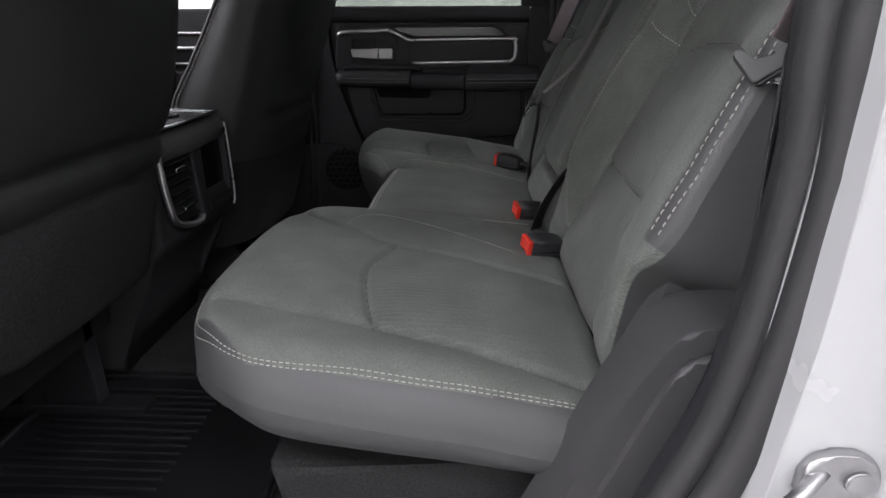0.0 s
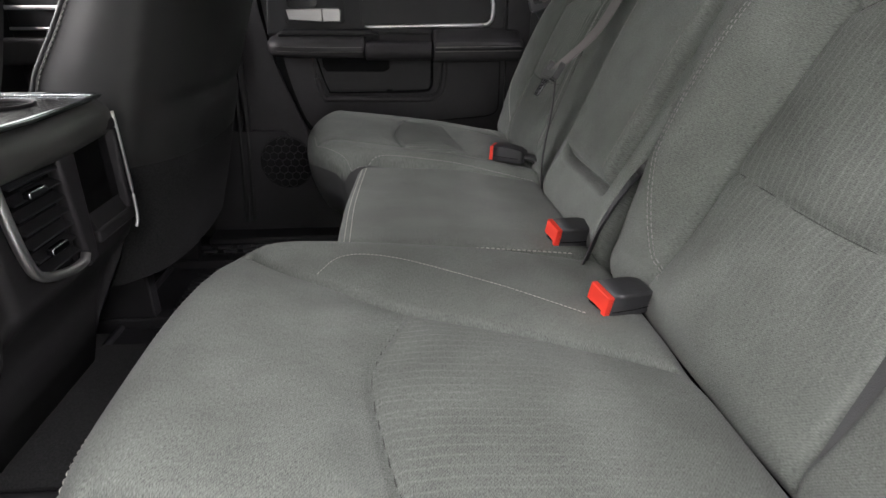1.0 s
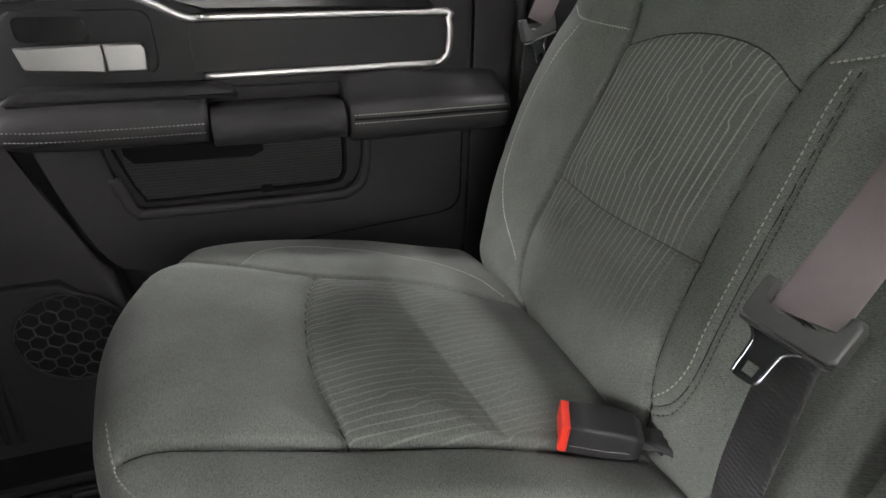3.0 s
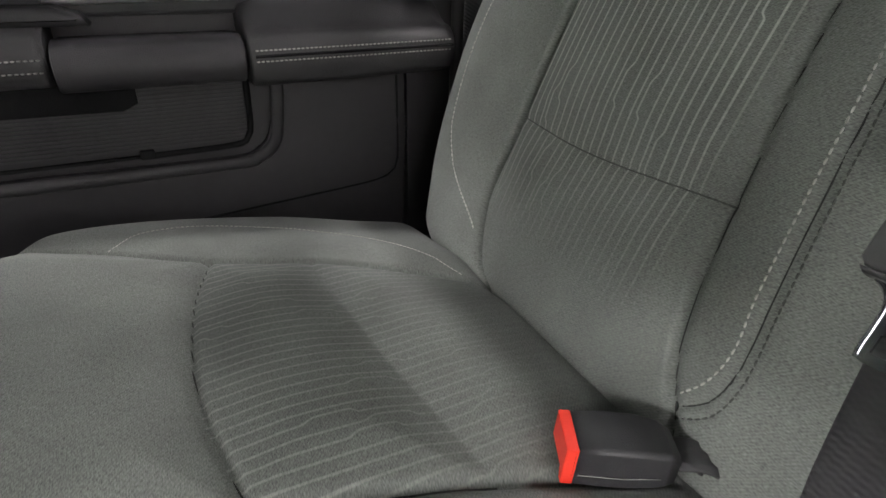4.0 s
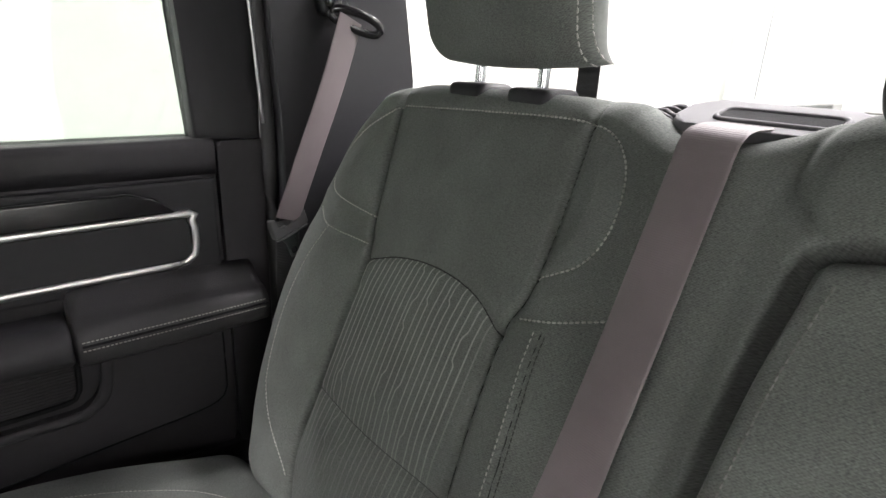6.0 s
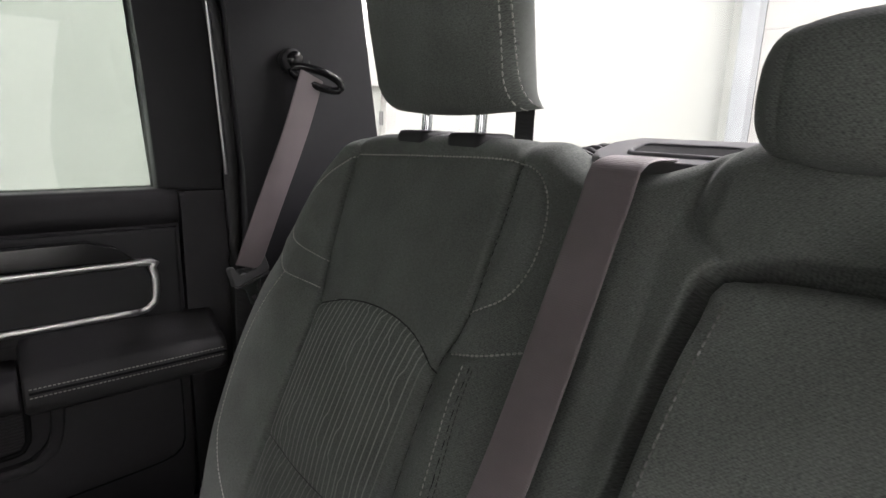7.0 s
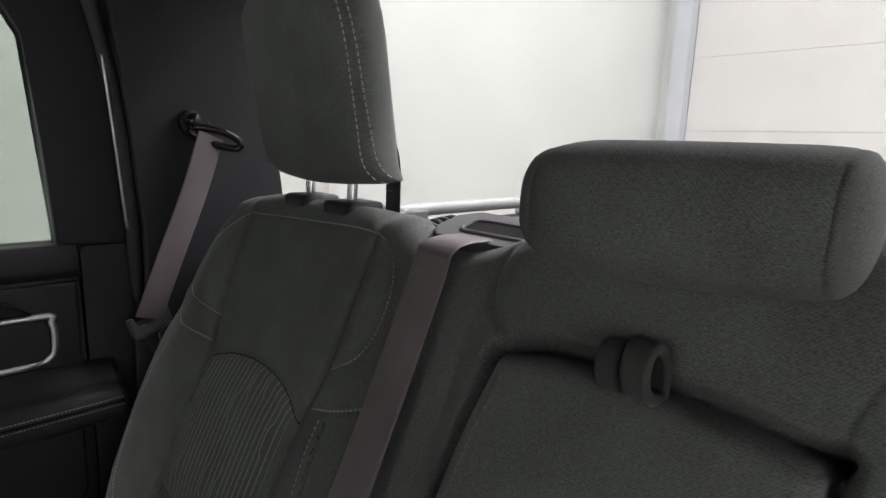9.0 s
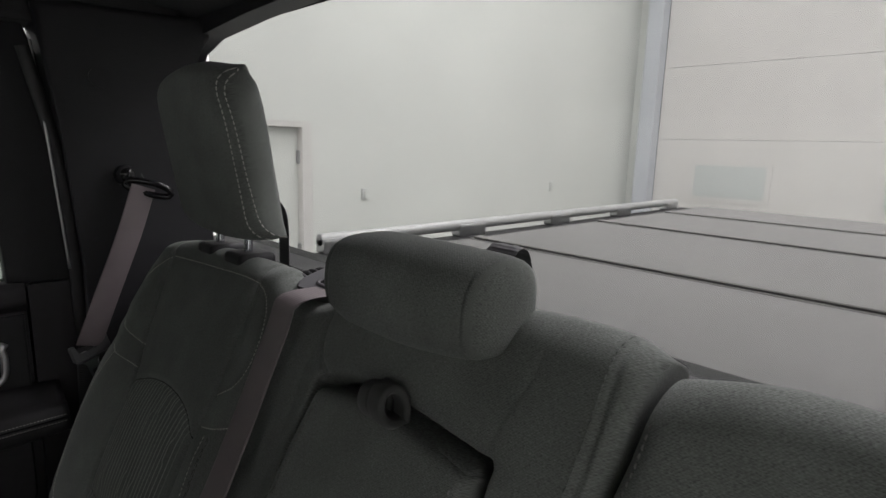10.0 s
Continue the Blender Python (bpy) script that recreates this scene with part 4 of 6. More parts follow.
for x0, x1 in zip(folds[:-1], folds[1:]):
    part("cover_panel", B(x0 + 0.004, x1 - 0.004, 0.42, 1.83, 0.885, 0.915, 0.006, 3), M_TONNEAU, cover, "", True)
for x in folds[1:-1]:
    part("cover_hinge", B(x - 0.004, x + 0.004, 0.43, 1.82, 0.886, 0.909, 0.001), M_GLOSS, cover)
    part("hinge_strip", B(x + 0.010, x + 0.045, 0.43, 1.82, 0.9155, 0.9215, 0.003, 2), M_STRIP, cover, "lighter grey hinge strip", True)

# ---- rear seats ----
K = 1 / math.hypot(0.46, 1)
SEAT_FRAME = ((0, 0, 0), (0, 1, 0), (-1, 0, 0), (0, 0, 1))
BACK_FRAME = ((0.165, 0, 0.55), (0, 1, 0), (0.46 * K, 0, K), (-K, 0, 0.46 * K))


def xy(pts):
    """Seat lines given as (x, y) turned to (a, b)."""
    return [(y, -x) for x, y in pts]


def seat_height(a, b):
    return 0.543 + 0.022 * np.clip((b + 0.02) / 0.26, 0, 1) + 0.15 * np.minimum(b + 0.02, 0)


def right_bench():
    s = thing("rear_bench_seat", (0.0, 1.37, FLOOR), "dark grey cloth rear bench with pale stitching", "car seat")
    # outer cushion
    arc = smooth_line(xy([(-0.066, 1.69), (-0.084, 1.62), (-0.090, 1.52), (-0.074, 1.423)]), 0.008)
    outer = smooth_line(xy([(-0.245, 1.776), (-0.146, 1.736), (-0.066, 1.69), (0.05, 1.655), (0.17, 1.595)]), 0.008)
    inner = smooth_line(xy([(-0.235, 1.462), (-0.15, 1.442), (-0.074, 1.423), (0.04, 1.398), (0.15, 1.365)]), 0.008)
    dart = smooth_line(xy([(0.015, 1.665), (0.03, 1.53), (0.05, 1.40)]), 0.01)
    border = smooth_line(xy([(-0.165, 1.335), (-0.107, 1.348), (-0.007, 1.334), (0.154, 1.28)]), 0.008)
    cushion = Pad([(1.29, -0.1745), (1.55, -0.1745), (1.815, -0.1745)], [(1.815, -0.1745), (1.852, -0.05), (1.868, 0.06), (1.855, 0.145), (1.80, 0.228)], [(1.365, 0.185), (1.44, 0.247), (1.53, 0.272), (1.66, 0.278), (1.80, 0.228)], [(1.29, -0.1745), (1.335, 0.0), (1.345, 0.11), (1.365, 0.185)], 210, 190, SEAT_FRAME, lambda a, b: seat_height(a, b) + 0.016 - 0.18 * np.clip(a - 1.70 - 0.25 * np.clip(b, -0.1, 0.2) + 0.03, 0, 0.2), (0.03, 0.05, 0.055, 0.028), 0.435, [(arc, 0.0032, 0.0048), (outer, 0.0035, 0.007), (inner, 0.005, 0.007), (dart, 0.003, 0.0012)], 0.007, 0.03)
    ins = np.vstack([arc, inner[int(len(inner) * 0.45):], [(1.40, -0.19), (1.60, -0.19)], outer[::-1][: int(len(outer) * 0.6)]])
    c = cushion.meshes("cushion", M_CLOTH, s, "grey cloth seat cushion", [("insert", [tuple(p) for p in ins], M_LINED_SEAT, "lined cloth insert"), ("edge_band", lambda a, b, n: (n < 0.527) & (b > 0.05) & (a < 1.6), M_VINYL, "smooth grey vinyl cushion edge")], M_VINYL, "side_panel", "smooth grey vinyl cushion side")[0]
    cushion.sew([xy([(-0.145, 1.741), (-0.115, 1.775), (-0.06, 1.785), (0.037, 1.745), (0.10, 1.70), (0.145, 1.615)])], M_THREAD, c, "fine pale stitching", pitch=0.0046, long=0.0034, thick=0.0008, lift=0.0003)
    cushion.sew([xy([(-0.25, 1.50), (-0.235, 1.445), (-0.20, 1.395), (-0.162, 1.352), (-0.150, 1.349), (-0.10, 1.352), (-0.0, 1.342), (0.15, 1.30)])], M_THREAD_DARK, c, "grey stitching")
    cushion.cord([arc, outer, inner[: len(inner) * 3 // 4]], M_SEAM_SHADE, c)
    # centre cushion
    middle = Pad([(0.985, -0.1745), (1.15, -0.1745), (1.30, -0.1745)], [(1.30, -0.1745), (1.338, 0.0), (1.348, 0.10), (1.352, 0.158)], [(0.985, 0.166), (1.15, 0.168), (1.352, 0.158)], [(0.985, -0.1745), (0.985, 0.0), (0.985, 0.166)], 70, 80, SEAT_FRAME, lambda a, b: 0.548 + 0.004 * np.clip((b + 0.02) / 0.2, 0, 1) + 0.13 * np.minimum(b + 0.02, 0), (0.03, 0.012, 0.022, 0.03), 0.42, (), 0.0, 0.01)
    m = middle.meshes("middle_cushion", M_CLOTH, s, "grey cloth middle cushion")[0]
    middle.sew([[(0.998, 0.145), (0.996, 0.0), (0.998, -0.13)]], M_THREAD, m, "pale stitching", pitch=0.0066, long=0.0050, thick=0.0012)
    middle.sew([[(0.995, 0.154), (1.15, 0.156), (1.335, 0.148)], [(0.995, 0.147), (1.15, 0.149), (1.335, 0.141)]], M_THREAD, m, pitch=0.0052, long=0.0038, thick=0.0009)
    part("seat_base", slab([(-0.10, 0.30), (-0.10, 0.40), (0.12, 0.42), (0.17, 0.49), (0.34, 0.49), (0.34, 0.30)], 0.992, 1.80, "y", 0.012), M_CARPET, s, "black carpeted seat base")
    # backrest, outer and middle in one cover
    q = lambda pts: smooth_line(pts, 0.008)
    left_seam = q([(1.60, -0.02), (1.625, 0.0), (1.650, 0.053), (1.648, 0.136), (1.652, 0.291), (1.668, 0.34), (1.70, 0.476), (1.70, 0.52)])
    right_seam = q([(1.375, -0.02), (1.386, 0.008), (1.408, 0.053), (1.421, 0.139), (1.432, 0.286), (1.420, 0.344), (1.427, 0.487), (1.43, 0.53)])
    top_arc = q([(1.652, 0.291), (1.60, 0.31), (1.54, 0.318), (1.48, 0.311), (1.432, 0.288)])
    cross = q([(1.648, 0.136), (1.55, 0.131), (1.421, 0.139)])
    shoulder = q([(1.70, 0.476), (1.56, 0.484), (1.43, 0.487), (1.385, 0.463), (1.371, 0.413), (1.382, 0.372), (1.420, 0.346)])
    shoulder_out = q([(1.70, 0.476), (1.755, 0.435), (1.79, 0.385), (1.775, 0.356), (1.73, 0.345), (1.668, 0.340)])
    wing = q([(1.79, 0.325), (1.743, 0.308), (1.66, 0.308)])
    wing_in = q([(1.328, 0.343), (1.345, 0.338), (1.385, 0.320), (1.42, 0.310)])
    side_out = q([(1.738, 0.308), (1.758, 0.21), (1.747, 0.13), (1.714, 0.065), (1.648, 0.020)])
    side_in = q([(1.397, 0.307), (1.387, 0.224), (1.382, 0.16), (1.377, 0.10), (1.373, 0.068), (1.378, 0.043), (1.391, 0.024)])
    piping = q([(1.391, 0.307), (1.381, 0.224), (1.375, 0.155), (1.3695, 0.10), (1.366, 0.060), (1.3715, 0.034), (1.389, 0.016)])
    piping_out = q([(1.386, 0.307), (1.376, 0.224), (1.3695, 0.155), (1.364, 0.10), (1.360, 0.056), (1.3665, 0.027), (1.387, 0.009)])
    rest_groove = q([(1.045, 0.05), (1.10, 0.05), (1.20, 0.05), (1.232, 0.065), (1.244, 0.11), (1.246, 0.25), (1.24, 0.39), (1.226, 0.428), (1.15, 0.438), (1.03, 0.43)])
    rest_groove2 = q([(1.045, 0.05), (1.035, 0.12), (1.028, 0.28), (1.03, 0.43)])
    head_seam = q([(1.232, 0.436), (1.252, 0.45), (1.262, 0.47), (1.255, 0.50), (1.235, 0.535)])
    end_seam = q([(0.993, 0.16), (0.977, 0.28), (0.962, 0.42), (0.956, 0.50), (0.956, 0.55)])
    by_head = q([(1.032, 0.432), (1.027, 0.455), (1.012, 0.495), (1.002, 0.545)])
    def face(a, b):
        side = np.exp(-((a - 1.74) / 0.05) ** 2) * 0.010 - 0.10 * np.clip(a - 1.735, 0, 0.1) + np.exp(-((a - 1.385) / 0.035) ** 2) * 0.006
        mid = 0.006 * np.exp(-((b - 0.20) / 0.13) ** 2) * np.clip((a - 1.34) / 0.06, 0, 1)
        return side * np.clip(b / 0.1, 0.3, 1) * np.clip((0.50 - b) / 0.15, 0.2, 1) - 0.002 + mid + 0.010 * np.clip((1.27 - a) / 0.03, 0, 1)
    seams = [(left_seam, 0.0038, 0.009), (right_seam, 0.004, 0.006), (top_arc, 0.004, 0.003), (cross, 0.0035, 0.0016), (shoulder, 0.003, 0.002), (shoulder_out, 0.003, 0.002), (wing, 0.003, 0.002), (wing_in, 0.003, 0.002), (rest_groove, 0.0050, 0.032), (rest_groove2, 0.0050, 0.032), (piping, 0.0024, 0.0024), (piping_out, 0.0022, 0.0012), (head_seam, 0.004, 0.004), (end_seam, 0.0029, 0.003), (by_head, 0.0022, 0.0012)]
    back = Pad([(0.985, -0.037), (1.4, -0.037), (1.74, -0.037)], [(1.74, -0.037), (1.788, 0.05), (1.832, 0.18), (1.832, 0.30), (1.812, 0.41), (1.745, 0.502)], [(0.938, 0.541), (0.97, 0.550), (1.05, 0.548), (1.18, 0.535), (1.25, 0.518), (1.30, 0.497), (1.345, 0.496), (1.38, 0.510), (1.41, 0.518), (1.54, 0.517), (1.66, 0.515), (1.745, 0.502)], [(0.985, -0.037), (0.995, 0.1), (0.972, 0.30), (0.947, 0.45), (0.938, 0.541)], 380, 240, BACK_FRAME, face, (0.042, 0.045, 0.035, 0.018), -0.09, seams, 0.005, 0.012)
    ins = [tuple(p) for p in np.vstack([top_arc, right_seam[(right_seam[:, 1] < 0.286)][::-1], left_seam[(left_seam[:, 1] < 0.291)]])]
    bk = back.meshes("backrest", M_CLOTH, s, "grey cloth backrest with pale seams", [("insert", ins, M_LINED_BACK, "lined cloth insert")])[0]
    back.sew([shoulder, shoulder_out, wing, wing_in, side_out], M_THREAD, bk, "pale contrast stitching", pitch=0.0050, long=0.0040, thick=0.0013, lift=0.0004)
    back.sew([side_in], M_THREAD, bk, "pale seam stitching", pitch=0.0056, long=0.0038, thick=0.0009, lift=0.0003)
    back.sew([end_seam + np.array([0.005, 0])], M_CLOTH, bk, "grey seam stitching", pitch=0.006, long=0.0038, thick=0.0009)
    back.cord([top_arc, left_seam, right_seam], M_SEAM_SHADE, bk)
    back.cord([piping], M_SEAM_SHADE, bk, 0.0008)
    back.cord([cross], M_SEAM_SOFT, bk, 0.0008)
    back.sew([piping_out], M_SEAM_SOFT, bk, "dark seam stitching", pitch=0.0052, long=0.0040, thick=0.0008, lift=0.0003)
    # folding centre armrest
    rest = Pad([(1.050, 0.057), (1.14, 0.057), (1.236, 0.062)], [(1.236, 0.062), (1.2415, 0.20), (1.2375, 0.34), (1.226, 0.424)], [(1.033, 0.421), (1.14, 0.432), (1.226, 0.424)], [(1.050, 0.057), (1.038, 0.20), (1.031, 0.34), (1.033, 0.421)], 60, 90, BACK_FRAME, lambda a, b: 0.016 + 0.004 * np.sin(np.clip((b - 0.06) / 0.37, 0, 1) * np.pi) + 0 * a, (0.018, 0.010, 0.012, 0.010), -0.02, (), 0, 0.002)
    r = rest.meshes("fold_down_armrest", M_CLOTH, s, "grey cloth folded-up armrest")[0]
    rest.sew([[(1.224, 0.075), (1.230, 0.2), (1.226, 0.33), (1.216, 0.410)], [(1.063, 0.07), (1.052, 0.2), (1.044, 0.33), (1.043, 0.41)]], M_STITCH_SEAM, r, "grey stitching")
    o = np.array(BACK_FRAME[0]); eb = np.array(BACK_FRAME[2]); en = np.array(BACK_FRAME[3])
    def turn(y, pts):
        return [o + np.array([0, y, 0]) + eb * bb + en * nn for bb, nn in smooth_line(pts, 0.004)]
    part("pull_loop", ribbon(turn(1.120, [(0.430, 0.004), (0.447, 0.012), (0.455, 0.026), (0.450, 0.037), (0.437, 0.036), (0.428, 0.026), (0.428, 0.014), (0.432, 0.004)]), (0, 1, 0.1), 0.017, 0.0045, 9), M_LOOP, r, "dark grey fabric pull loop", True)
    part("pull_loop_fold", ribbon(turn(1.139, [(0.430, 0.004), (0.445, 0.011), (0.451, 0.022), (0.446, 0.032), (0.435, 0.031), (0.428, 0.022), (0.428, 0.012), (0.432, 0.004)]), (0, 1, -0.15), 0.014, 0.0045, 9), M_LOOP, r, "dark grey fabric pull loop", True)
    return s, back


def headrest(s, y0, y1, z0, z1, xf, deep, label, r=0.045, lean=-0.17, inset=0.006, dx=0.004, gap=0.045, edge=0.005):
    """A headrest on two posts whose padded face stands about 3 cm before xf."""
    ym, w, h = (y0 + y1) / 2, (y1 - y0) / 2, (z1 - z0)
    k = 1 / math.hypot(lean, 1)
    fr = ((xf, ym, z0), (0, 1, 0), (lean * k, 0, k), (-k, 0, lean * k))
    cr, top = 0.027, h - 0.006
    seamr = smooth_line([(-w + edge + 0.003, 0.0), (-w + edge, h * 0.4), (-w + edge + 0.001, h * 0.7), (-w + edge + 0.012, h - 0.008)], 0.01)
    seaml = seamr * np.array([-1.0, 1.0])
    p = Pad([(-w + inset, 0), (0, -0.004), (w - inset, 0)], [(w - inset, 0), (w, h * 0.4), (w, h * 0.7), (w - cr * 0.35, h * 0.9), (w - cr, top)], [(-w + cr, top), (0, h + 0.004), (w - cr, top)], [(-w + inset, 0), (-w, h * 0.4), (-w, h * 0.7), (-w + cr * 0.35, h * 0.9), (-w + cr, top)], 70, 70, fr, lambda a, b: 0.03 - 0.008 * (a / w) ** 2, (r * 0.8, r * 0.45, r, r * 0.45), -deep, [(seamr, 0.003, 0.002), (seaml, 0.003, 0.002)], 0.002, 0.016)
    hd = p.meshes("headrest", M_CLOTH, s, label)[0]
    for seam in (seamr, seaml):
        p.sew([seam + np.array([-0.0032, 0]), seam + np.array([0.0032, 0])], M_THREAD, hd, "pale double stitching", pitch=0.0068, long=0.0050, thick=0.0011)
    for dy in (-gap, gap):
        part("post", tube([(xf + dx, ym + dy, z0 - 0.06), (xf + dx + 0.006, ym + dy, z0 + 0.05)], 0.006, 12), M_CHROME, hd, "chrome headrest post", True)
        part("post_guide", B(xf + dx - 0.022, xf + dx + 0.03, ym + dy - 0.027, ym + dy + 0.027, z0 - 0.075, z0 - 0.020, 0.009, 3), M_PLASTIC, hd, "black plastic post guide", True)
    part("tether", ribbon([tuple(q) for q in smooth_line([(xf + deep - 0.012, y0 + 0.045, z0 + 0.06), (xf + deep + 0.010, y0 + 0.045, z0 + 0.03), (xf + deep + 0.012, y0 + 0.045, z0 - 0.05)], 0.01)], (0, 1, 0), 0.026, 0.002, 5), M_WEB_DARK, hd, "black tether strap", True)
    return hd


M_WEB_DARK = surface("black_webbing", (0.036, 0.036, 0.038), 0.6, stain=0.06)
ribs(M_WEB_DARK, 0.0040, 0.35)
bench, bench_back = right_bench()
headrest(bench, 1.446, 1.668, 1.034, 1.256, 0.394, 0.036, "grey cloth headrest with double stitching")


def centre_headrest(s, y0, y1, z0, z1, x0, x1, label):
    """A low cushion: a rounded bar along y with sewn-on end panels that bulge a little."""
    xc, zc, hx, hz, around = (x0 + x1) / 2, (z0 + z1) / 2, (x1 - x0) / 2, (z1 - z0) / 2, 56
    rings = []
    for k in range(7):
        f = math.radians(3 + 87 * k / 6)
        rings.append((y0 + 0.013 - 0.011 * math.cos(f), 0.968 * math.sin(f) ** 0.8))
    rings += [(y0 + 0.0138, 0.950), (y0 + 0.0150, 0.966), (y0 + 0.018, 0.985), (y0 + 0.024, 0.995)]
    rings += [(y0 + 0.035 + (y1 - y0 - 0.085) * k / 9, 1.0) for k in range(10)]
    rings += [(y1 - 0.042, 0.990), (y1 - 0.034, 0.970), (y1 - 0.026, 0.935), (y1 - 0.0205, 0.900), (y1 - 0.0195, 0.880), (y1 - 0.0185, 0.890)]
    for k in range(7):
        f = math.radians(90 - 87 * (k + 1) / 7)
        rings.append((y1 - 0.018 + 0.018 * math.cos(f), 0.885 * math.sin(f) ** 0.7))
    vv, tt, ff = [], [], []
    for y, k in rings:
        u = (y - (y0 + y1) / 2) / ((y1 - y0) / 2)
        for q in range(around):
            w = 2 * math.pi * q / around
            c, d = math.cos(w), math.sin(w)
            r = (abs(c) ** 2.7 + abs(d) ** 2.7) ** (-1 / 2.7)
            puff = 1 + 0.05 * (1 - u * u)
            x = r * c * hx * k * puff
            z = r * d * hz * (k + (1 - u * u) * 0.03)
            if z < 0:
                z *= 1 - 0.26 * max(0.0, -u) ** 1.5
            vv.append((xc + x + 0.05 * z, y, zc + z))
            tt.append((y, w * 0.043) if k > 0.87 else (x, z))
    n = len(rings)
    for i in range(n - 1):
        for q in range(around):
            p = (q + 1) % around
            ff.append([i * around + q, i * around + p, (i + 1) * around + p, (i + 1) * around + q])
    ff.append([q for q in range(around)][::-1])
    ff.append([(n - 1) * around + q for q in range(around)])
    ff = [f[::-1] for f in ff]
    hd = new("headrest", mesh_of("headrest", vv, ff, M_CLOTH, origin(s), True, tt))
    hd.parent = s
    tagged(hd, label)
    ym = (y0 + y1) / 2
    part("tether", ribbon([tuple(q) for q in smooth_line([(x1 - 0.010, ym - 0.050, z1 - 0.026), (x1 + 0.002, ym - 0.050, z1 - 0.004), (x1 + 0.016, ym - 0.051, z1 - 0.005), (x1 + 0.024, ym - 0.052, z1 - 0.032)], 0.006)], (0, 1, 0), 0.030, 0.002, 5), M_WEB_DARK, hd, "black tether strap", True)
    return hd


centre_headrest(bench, 1.032, 1.229, 1.004, 1.085, 0.326, 0.408, "low grey cloth centre headrest")


SIDE_IN_LEFT = [(0.915, 0.307), (0.926, 0.22), (0.926, 0.15), (0.912, 0.085), (0.885, 0.035), (0.855, 0.012)]


def left_seat():
    s = thing("car_seat", (0.0, 0.73, FLOOR), "dark grey cloth rear seat with double pale stitching", "car seat")
    arc = smooth_line(xy([(-0.079, 0.584), (-0.098, 0.653), (-0.110, 0.74), (-0.085, 0.823)]), 0.008)
    outer = smooth_line(xy([(-0.268, 0.625), (-0.162, 0.603), (-0.079, 0.584), (0.036, 0.552), (0.16, 0.510)]), 0.008)
    inner = smooth_line(xy([(-0.25, 0.945), (-0.209, 0.912), (-0.147, 0.875), (-0.090, 0.838), (0.010, 0.807), (0.15, 0.765)]), 0.008)
    cushion = Pad([(0.455, -0.1745), (0.73, -0.1745), (1.005, -0.1745)], [(1.005, -0.1745), (1.012, 0.0), (1.012, 0.12), (1.002, 0.21), (0.965, 0.278)], [(0.548, 0.265), (0.64, 0.303), (0.75, 0.312), (0.87, 0.308), (0.965, 0.278)], [(0.455, -0.1745), (0.465, -0.05), (0.475, 0.08), (0.495, 0.19), (0.548, 0.265)], 210, 190, SEAT_FRAME, seat_height, (0.03, 0.04, 0.055, 0.055), 0.428, [(arc, 0.004, 0.005), (outer, 0.006, 0.008), (inner, 0.005, 0.008)], 0.006, 0.062)
    ins = np.vstack([arc, inner[int(len(inner) * 0.42):], [(0.77, -0.19), (0.51, -0.19)], outer[::-1][: int(len(outer) * 0.6)]])
    c = cushion.meshes("cushion", M_CLOTH, s, "grey cloth seat cushion", [("insert", [tuple(p) for p in ins], M_PLAIN_SEAT, "lined cloth insert"), ("edge_band", lambda a, b, n: (a < np.interp(b, [-0.13, 0.0, 0.08, 0.19, 0.27], [0.484, 0.489, 0.495, 0.507, 0.58])) | ((b > 0.19) & (a < 0.75) & (b > np.interp(a, [0.50, 0.555, 0.62, 0.70], [0.19, 0.263, 0.298, 0.314]))), M_VINYL, "smooth grey vinyl cushion edge")], M_VINYL, "side_panel", "smooth grey vinyl cushion side")[0]
    cushion.sew([xy([(-0.172, 0.902), (-0.153, 0.933), (-0.125, 0.944), (-0.075, 0.932), (0.02, 0.880), (0.095, 0.838)])], M_THREAD, c, "fine pale stitching", pitch=0.0046, long=0.0034, thick=0.0008, lift=0.0003)
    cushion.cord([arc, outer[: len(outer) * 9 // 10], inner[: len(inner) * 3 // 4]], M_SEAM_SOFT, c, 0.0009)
    for off in (0.0035, 0.0100):
        line = [(0.484 + off * 0.5, -0.13), (0.489 + off * 0.6, 0.0), (0.495 + off * 0.7, 0.08), (0.508 + off * 0.45, 0.19), (0.556 + off * 0.35, 0.261 - off * 0.5), (0.62, 0.295 - off * 0.6), (0.70, 0.311 - off * 0.6)]
        cushion.sew([line], M_THREAD, c, pitch=0.0066, long=0.0046, thick=0.0008, lift=0.0003)
    part("seat_base", slab([(-0.17, 0.30), (-0.19, 0.41), (0.12, 0.42), (0.17, 0.49), (0.34, 0.49), (0.34, 0.30)], 0.52, 0.985, "y", 0.012), M_CARPET, s, "black carpeted seat base")
    q = lambda pts: smooth_line(pts, 0.008)
    pl = q([(0.632, -0.02), (0.618, 0.05), (0.612, 0.136), (0.606, 0.280)])
    pr = q([(0.885, -0.02), (0.862, 0.053), (0.852, 0.139), (0.845, 0.29), (0.85, 0.34), (0.845, 0.487)])
    arc2 = q([(0.606, 0.280), (0.665, 0.310), (0.74, 0.316), (0.80, 0.308), (0.845, 0.285)])
    cross = q([(0.612, 0.136), (0.72, 0.131), (0.852, 0.139)])
    side_in = q(SIDE_IN_LEFT)
    wing = q([(0.85, 0.31), (0.89, 0.318), (0.925, 0.331)])
    shoulder = q([(0.845, 0.487), (0.885, 0.463), (0.90, 0.413), (0.89, 0.372), (0.85, 0.346)])
    edge = [(0.545, -0.037), (0.535, 0.02), (0.518, 0.075), (0.476, 0.125), (0.473, 0.19), (0.482, 0.27), (0.502, 0.40), (0.555, 0.49), (0.62, 0.525)]
    eb_, ea_ = [p[1] for p in edge], [p[0] for p in edge]
